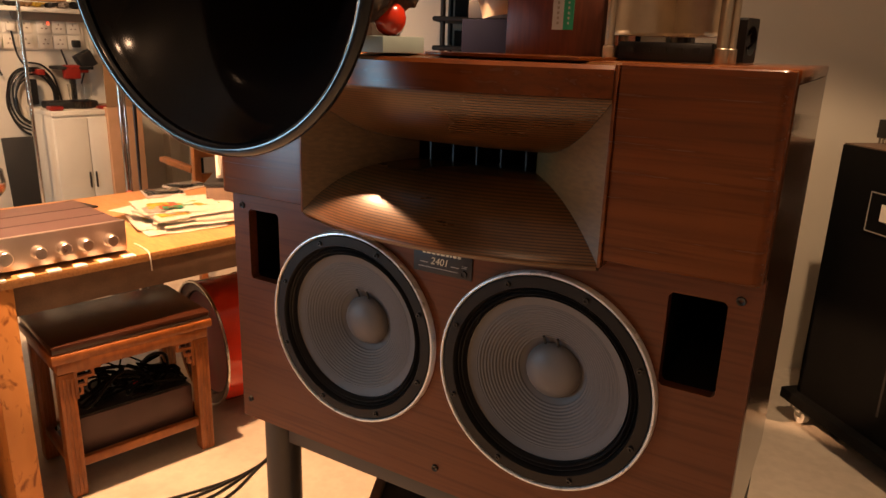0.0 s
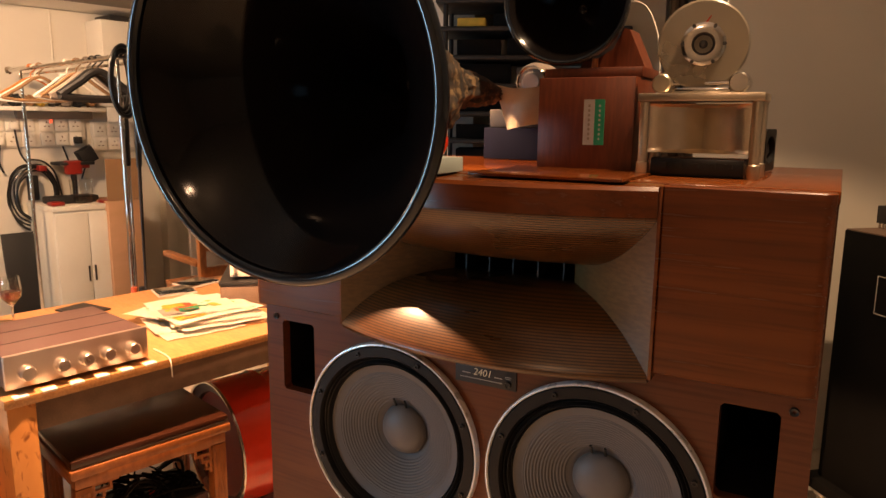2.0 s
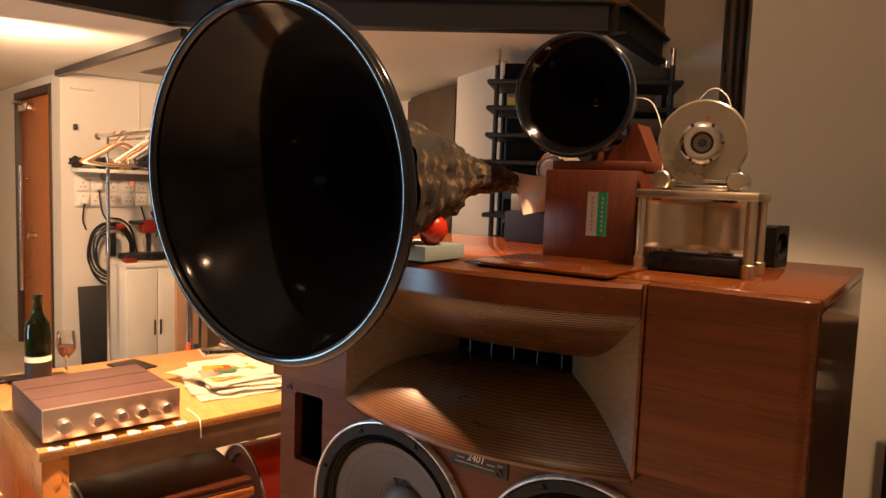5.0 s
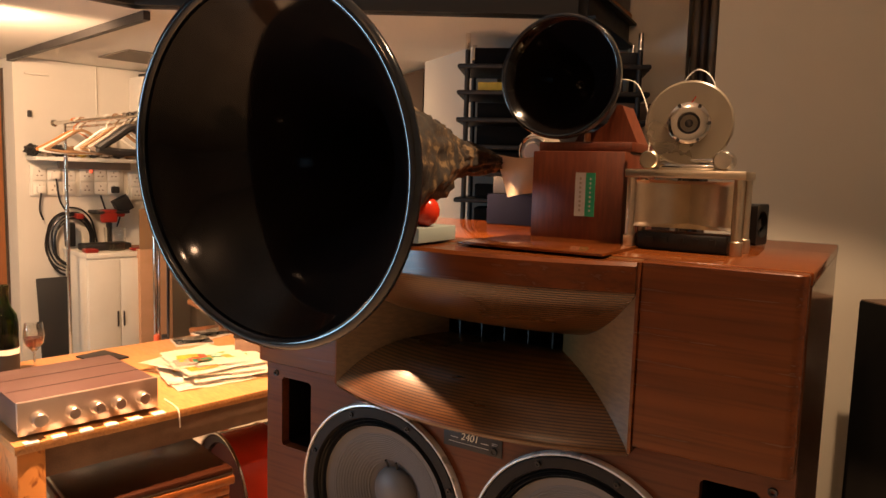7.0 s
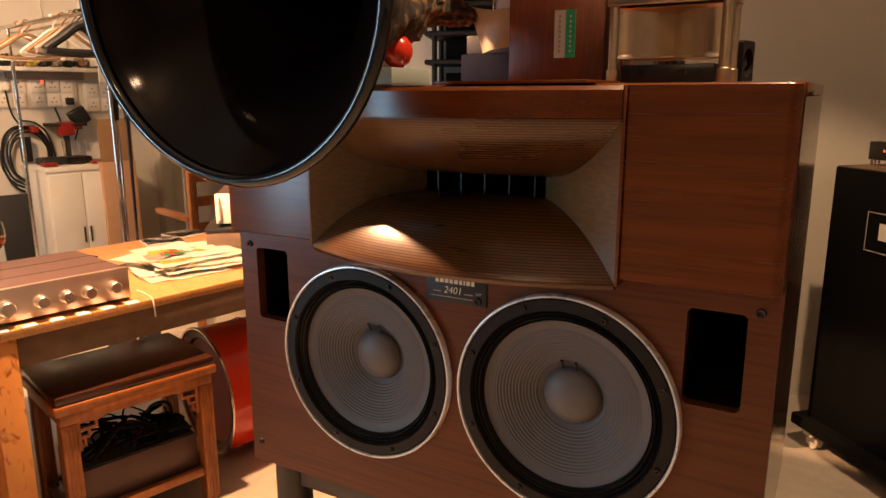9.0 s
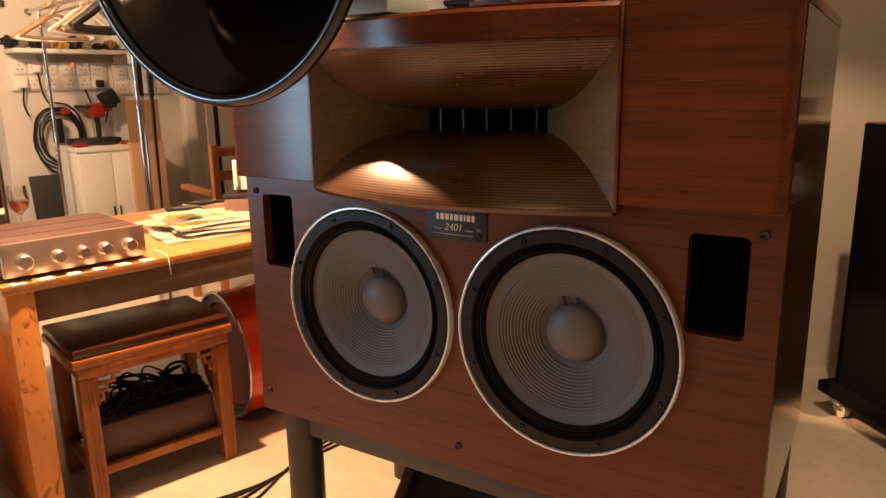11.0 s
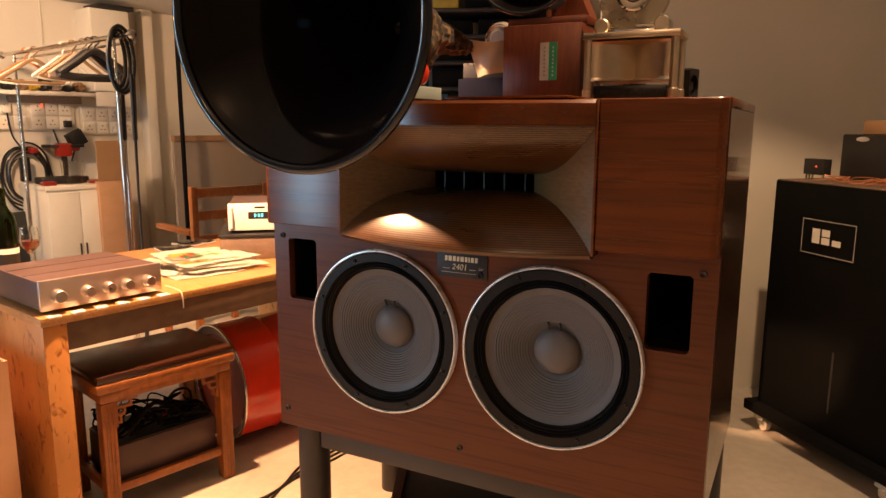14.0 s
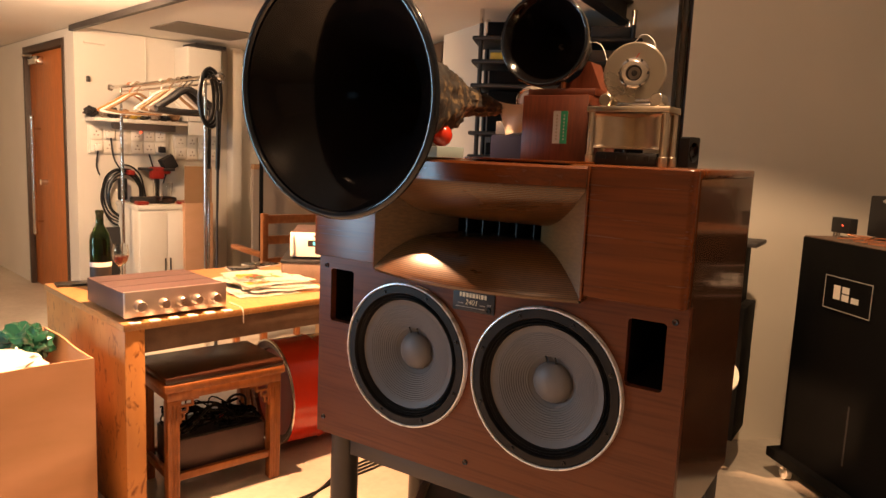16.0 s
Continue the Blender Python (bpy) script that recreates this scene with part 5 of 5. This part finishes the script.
for r in range(2):
    for c in range(6):
        socket(0.085 + 0.0885 * c + (0.025 if c > 2 else 0), 1.145 + 0.094 * (1 - r), 0.0205, lit=(r == 0 and c == 3), plug={(1, 0): 1, (0, 1): 1, (1, 5): 2}.get((r, c), 0))
solid("socket_board", B(0.70, 1.10, -0.02, -0.0005, 1.10, 1.30, bevel=0.003), WHITE_CAB, "white mounting board for wall sockets", "board", AL)
for r in range(2):
    for c in range(4):
        socket(0.712 + 0.0935 * c, 1.11 + 0.094 * (1 - r), 0.0205, plug=1 if (r, c) == (1, 2) else 0)
for pts in ([(0.13, -0.05, 1.16), (0.12, -0.04, 1.05), (0.14, -0.04, 0.98)], [(0.22, -0.05, 1.25), (0.24, -0.05, 1.10), (0.30, -0.06, 1.00)], [(0.66, -0.06, 1.15), (0.64, -0.06, 1.05), (0.60, -0.05, 0.92)], [(0.50, -0.04, 1.14), (0.53, -0.05, 1.02), (0.55, -0.05, 0.9)]):
    solid("appliance_lead", tube(bmesh.new(), pts, 0.006, 6), BLACK, "thin black lead hanging from a wall socket", "cable", AL, "leads from the sockets")
bm = bmesh.new()
rng = random.Random(5)
pts = []
for i in range(7 * 14):
    r = 0.19 - 0.009 * i / 14 + 0.014 * math.sin(i * 0.37)
    a = 2 * math.pi * i / 14
    pts.append((0.30 + (r * 0.85 + rng.uniform(-.006, .006)) * math.sin(a), -0.03 - 0.004 * i / 14, 0.83 + r * 1.18 * math.cos(a) + rng.uniform(-.008, .008)))
tube(bm, pts, 0.0062, 6, 4)
solid("cable_coil", bm, RUBBER, "coil of thick black cable hanging on the wall", "cable", AL)
solid("adapter", B(0.255, 0.315, -0.10, -0.055, 0.80, 0.96, bevel=0.008), RUBBER, "black power adapter hanging in the cable coil", "adapter", AL)
solid("cable_hook", B(0.325, 0.37, -0.10, -0.001, 0.985, 1.02, bevel=0.004), RED_DARK, "small red clamp holding the cable coil", "clamp", AL)
solid("leaning_board", B(0.08, 0.42, -0.02, 0.0, 0.0, 0.60, bevel=0.003), BLACK, "flat black board leaning on the wall", "board", AL @ pose(0, -0.13, 0.004, -8))
cab = thing("white_cabinet", "low white steel cabinet with two doors", "cabinet", al(0.265, -0.43))
part("body", B(0, 0.40, 0.012, 0.42, 0.0, 0.755, bevel=0.003), WHITE_CAB, cab)
part("top", B(-0.006, 0.406, 0.0, 0.424, 0.7555, 0.785, bevel=0.003), WHITE_CAB, cab)
for x in (0.004, 0.202):
    d = part("door", B(x, x + 0.194, -0.006, 0.0115, 0.03, 0.74, bevel=0.002), WHITE_CAB, cab)
    part("handle", B(x + (0.172 if x < 0.1 else 0.012), x + (0.182 if x < 0.1 else 0.022), -0.014, -0.0062, 0.30, 0.40, bevel=0.002), STEEL_BLACK, d)
solid("clear_tub", lathe(bmesh.new(), [(0, 0.002), (0.06, 0.0), (0.07, 0.15), (0.068, 0.15), (0.058, 0.004), (0, 0.004)], 28), CLEAR_GLASS, "clear plastic tub on the white cabinet", "tub", al(0.50, -0.28, 0.7865))
solid("tool_case", B(0, 0.30, 0, 0.14, 0, 0.045, bevel=0.01), BLACK, "low black tool case on the white cabinet", "case", al(0.30, -0.30, 0.7865))
solid("black_tray", B(0, 0.22, 0, 0.16, 0, 0.02, bevel=0.004), BLACK, "black tray carried on brackets above the cabinet", "tray", al(0.42, -0.18, 1.02))
drill = thing("bench_clamp", "red metal clamp tool fixed beside the sockets", "tool", al(0.46, -0.15, 0.93))
part("body", B(0, 0.10, -0.03, 0.03, 0.03, 0.12, bevel=0.012), RED_DARK, drill)
part("grip", B(0.035, 0.065, -0.02, 0.02, -0.14, 0.0295, bevel=0.006), RUBBER, drill)
part("jaw", rod(bmesh.new(), (0.1005, 0, 0.085), (0.15, 0, 0.085), 0.018), RED_DARK, drill)
solid("red_cup", B(0, 0.08, 0, 0.08, 0, 0.025, bevel=0.008), RED_DARK, "small red plastic cup on the cabinet", "cup", al(0.27, -0.40, 0.7865))
solid("red_cup", B(0, 0.07, 0, 0.05, 0, 0.02, bevel=0.006), RED_DARK, "small red plastic cup on the cabinet", "cup", al(0.56, -0.41, 0.7865))
solid("black_wedge", B(0, 0.10, 0, 0.08, 0, 0.10, bevel=0.004, m=pose(0, 0, 0, 0, -28, 0)), BLACK, "angular black holder above the cabinet", "holder", al(0.60, -0.14, 1.01))
box_ = thing("tall_carton", "tall brown cardboard carton with an open flap", "carton", al(0.58, -0.47))
part("body", B(0, 0.22, 0, 0.30, 0.001, 0.80, bevel=0.003), CARD, box_)
part("flap", B(0, 0.21, 0.0, 0.006, 0.801, 1.07), CARD_DARK, box_, "dark brown raised flap")
hang = thing("wall_cupboard", "tall white cupboard hanging high on the wall", "cupboard", al(0.72, -0.22, 1.40))
part("body", B(0, 0.27, 0, 0.218, 0.0, 0.555, bevel=0.003), WHITE_CAB, hang)
part("door", B(0.004, 0.266, -0.016, -0.0005, 0.004, 0.551, bevel=0.002), WHITE_CAB, hang)
part("drawer_front", B(0.004, 0.26, -0.016, -0.0005, -0.10, -0.004, bevel=0.002), WHITE_CAB, hang)
solid("carton_stack", B(0.05, 0.30, -0.26, -0.04, 0, 0.03, bevel=0.004), BLACK, "flat dark things lying on the cupboard", "items", al(0.72, 0, 1.9555))
solid("white_jamb", B(1.16, 1.24, -0.10, -0.001, 0, 2.008, bevel=0.003), WALL, "white painted upright pier at the alcove's end", "pier", AL)
screen = thing("partition_screen", "warm grey half-height partition screen", "screen", AL)
part("panel", B(1.05, 2.5, -0.62, -0.59, 0.02, 1.06, bevel=0.003), PANEL_GREY, screen)
part("cap_rail", B(1.05, 2.5, -0.63, -0.58, 1.0605, 1.10, bevel=0.003), CARD_DARK, screen, "brown cap rail")
part("foot", B(1.1, 2.4, -0.70, -0.50, 0.0, 0.0195), BLACK, screen)
for x, z0, m_ in ((0.50, 1.62, 0.005), (1.12, 1.40, 0.006)):
    solid("conduit", rod(bmesh.new(), (x, -m_ - 0.001, z0), (x, -m_ - 0.001, 2.01), m_, seg=12), WALL, "thin painted conduit on the alcove wall", "conduit", AL, "conduits")
solid("junction_box", B(0.52, 0.62, -0.035, -0.001, 1.47, 1.61, bevel=0.005), WHITE, "square white junction box on the alcove wall", "junction box", AL)
solid("wall_hook", B(0.075, 0.095, -0.03, -0.001, 1.64, 1.68, bevel=0.003), STEEL_BLACK, "small dark hook on the alcove wall", "hook", AL)
solid("pipe_clip", B(0.06, 0.2, -0.03, -0.012, 1.905, 1.92, bevel=0.005), WALL, "painted pipe stub near the ceiling", "pipe", AL)

# clothes rail
RAIL = pose(-3.844, 1.388, FLOOR, 0, 0, -12.4)
rail = thing("clothes_rail", "chrome clothes rail on two posts", "clothes rail", RAIL)
part("rail", rod(bmesh.new(), (0, 0, 1.60), (1.62, 0, 1.60), 0.013), CHROME, rail)
part("rail", rod(bmesh.new(), (0.06, 0.05, 1.575), (1.56, 0.05, 1.575), 0.008), CHROME, rail)
for x in (-0.012, 1.632):
    part("end_cap", lathe(bmesh.new(), [(0, 0.018), (0.016, 0.014), (0.023, 0), (0.016, -0.014), (0, -0.018)], 20, Matrix.Translation((x, 0, 1.60)) @ Matrix.Rotation(radians(90), 4, "Y")), CHROME, rail)
for x in (0.18, 1.45):
    part("post", rod(bmesh.new(), (x, 0, 0.045), (x, 0, 1.40), 0.011), CHROME, rail)
    part("thin_post", rod(bmesh.new(), (x, 0, 1.4005), (x, 0, 1.587), 0.008), CHROME, rail)
    part("foot", B(x - 0.02, x + 0.02, -0.13, 0.13, 0.0, 0.044, bevel=0.008), STEEL_BLACK, rail)


def hanger(x, material, label, a, w=0.40, drop=0.0, thick=0.007):
    bm = bmesh.new()
    hw = w / 2
    tube(bm, [(-hw, 0, -0.16), (-hw * 0.55, 0, -0.105), (0, 0, -0.045), (hw * 0.55, 0, -0.105), (hw, 0, -0.16)], thick, 8)
    tube(bm, [(-hw, 0, -0.16), (-hw * 0.5, 0, -0.172), (hw * 0.5, 0, -0.172), (hw, 0, -0.16)], thick, 8)
    tube(bm, [(0, 0, -0.05), (0, 0, -0.02), (0.022, 0, 0.002), (0.018, 0, 0.026), (-0.004, 0, 0.030), (-0.018, 0, 0.016)], 0.0035, 8)
    solid("coat_hanger", bm, material, label, "hanger", RAIL @ pose(x, 0, 1.588 - drop, 0, 0, 90 + a), "hangers on the rail")


hanger(0.34, ORANGE_PLASTIC, "orange plastic coat hanger", -8)
hanger(0.40, WHITE, "white plastic coat hanger", -18, drop=0.004)
hanger(0.47, CARD_DARK, "brown wooden coat hanger", 6, thick=0.009)
hanger(0.86, WHITE, "white plastic coat hanger", 10, w=0.36)
hanger(0.98, CARD_DARK, "brown wooden coat hanger", 4, w=0.36, thick=0.009)
hanger(1.10, PANEL_GREY, "grey plastic coat hanger", -4, w=0.34, thick=0.016)
hanger(1.17, BLACK, "black broad-shouldered coat hanger", 8, w=0.34, thick=0.020)
hanger(1.24, BLACK, "black broad-shouldered coat hanger", -10, w=0.34, thick=0.018)
for k in range(3):
    bm = bmesh.new()
    pts = [(-0.02 + 0.02 * k, (0.040 + 0.012 * k) * math.sin(2 * math.pi * i / 12), 1.49 + (0.13 + 0.015 * k) * math.cos(2 * math.pi * i / 12)) for i in range(13)]
    tube(bm, pts, 0.010, 8, 4)
    solid("cable_loop", bm, RUBBER, "black cable looped over the clothes rail", "cable", RAIL @ pose(1.49, 0, 0), "loops on the rail")
for k, (x0, x1, y) in enumerate(((0.60, 0.64, -0.05), (0.66, 0.66, -0.02), (0.70, 0.74, -0.05))):
    pole = thing("tool_pole", "slim metal pole with black grips leaning by the rail", "pole", RAIL @ pose(0.84, 0.05, 0), "poles by the rail")
    mid = 0.55 if k != 1 else 0.75
    part("shaft", rod(bmesh.new(), (x1, y, 0.0), (x0 + (x1 - x0) * 0.3, y + 0.02, 1.1), 0.006), (CHROME, BLACK, STEEL_BLACK)[k], pole)
    part("grip", rod(bmesh.new(), (x0 + (x1 - x0) * 0.3, y + 0.02, 1.1), (x0, y + 0.03, 1.42), 0.010), RUBBER, pole)
    part("tip", rod(bmesh.new(), (x1 + 0.002, y - 0.014, 0.30), (x1, y - 0.010, 0.52), 0.014), BLACK if k else RED_PRINT, pole)
stand_ = thing("microphone_stand", "tall thin black stand pole by the screen", "stand", al(1.06, -0.72))
part("pole", rod(bmesh.new(), (0, 0, 0.02), (0.0, 0, 1.93), 0.015), JET, stand_)
part("base", lathe(bmesh.new(), [(0, 0.0), (0.13, 0), (0.13, 0.01), (0.03, 0.02), (0, 0.0205)], 32), BLACK, stand_)

# shelves and dark cupboard under the mezzanine
RK = pose(-1.10, 1.80, FLOOR, 0, 0, 24)
rack = thing("metal_shelf", "black steel shelf unit with chrome-tipped posts", "shelf", RK)
for x in (0.0, 0.78):
    for y in (0.0, 0.30):
        p = part("post", rod(bmesh.new(), (x, y, 0.0), (x, y, 1.93), 0.012), BLACK, rack)
        part("tip", rod(bmesh.new(), (x, y, 1.9305), (x, y, 2.005), 0.012), CHROME, p, "chrome post tip")
LEVELS = [0.12, 0.37, 0.62, 0.87, 1.12, 1.245, 1.37, 1.495, 1.62, 1.745, 1.865]
for z in LEVELS:
    part("shelf", B(-0.045, 0.83, -0.03, 0.33, z - 0.022, z, bevel=0.009), BLACK, rack)
rng = random.Random(2)
for z in LEVELS[3:]:
    x = 0.05 if z < 1.8 else 0.03
    while x < 0.66:
        w, h = rng.uniform(0.16, 0.34), rng.uniform(0.06, 0.095)
        mat = rng.choice((BLACK, JET, JET, STEEL_BLACK, DOOR_FRAME))
        if abs(z - 1.745) < 0.01 and x < 0.1:
            mat, w, h = YELLOW, 0.13, 0.042
        solid("stored_box", B(0, w, 0, rng.uniform(0.15, 0.27), 0, h, bevel=0.004), mat, "boxed equipment stored on the steel shelf", "box", RK @ pose(x, 0.02, z + 0.0005), "boxes on the steel shelf")
        x += w + rng.uniform(0.012, 0.04)
BF = pose(-1.815, 2.495, FLOOR, 0, 0, math.degrees(math.atan2(-0.54, 0.84)))
cup = thing("dark_cupboard", "tall dark brown cupboard beside the cream pier", "cupboard", BF)
part("body", B(-0.90, -0.004, 0.02, 0.40, 0, 1.99, bevel=0.004), DOOR_FRAME, cup)
for x in (-0.896, -0.450):
    part("door", B(x, x + 0.442, 0.0, 0.0195, 0.03, 1.96, bevel=0.003), DOOR_FRAME, cup)
# clutter on the deck
rng = random.Random(7)
d = Vector((C_[0] - B_[0], C_[1] - B_[1])).normalized()
for k in range(13):
    p = Vector(B_) + d * (0.12 + 0.14 * k) + Vector((-d.y, d.x)) * 0.14
    w, h = rng.uniform(0.06, 0.12), rng.uniform(0.18, 0.45)
    solid("stored_case", B(-w / 2, w / 2, 0, 0.2, 0, h, bevel=0.006), (BLACK, STEEL_BLACK, CARD_DARK, BLACK, PAPER, DOOR_FRAME)[k % 6], "case or carton stored along the mezzanine edge", "case", pose(p.x, p.y, SOF + 0.1655, 0, 0, math.degrees(math.atan2(d.y, d.x))), "cases on the mezzanine")
d2 = Vector((B_[0] - A_[0], B_[1] - A_[1])).normalized()
for k in range(4):
    p = Vector(B_) - d2 * (0.2 + 0.22 * k) + Vector((-d2.y, d2.x)) * 0.14
    solid("stored_case", B(-0.07, 0.07, 0, 0.2, 0, 0.2 + 0.05 * (k % 3), bevel=0.006), (BLACK, PAPER, CARD_DARK, STEEL_BLACK)[k], "case or carton stored along the mezzanine edge", "case", pose(p.x, p.y, SOF + 0.1655, 0, 0, math.degrees(math.atan2(d2.y, d2.x))), "cases on the mezzanine")
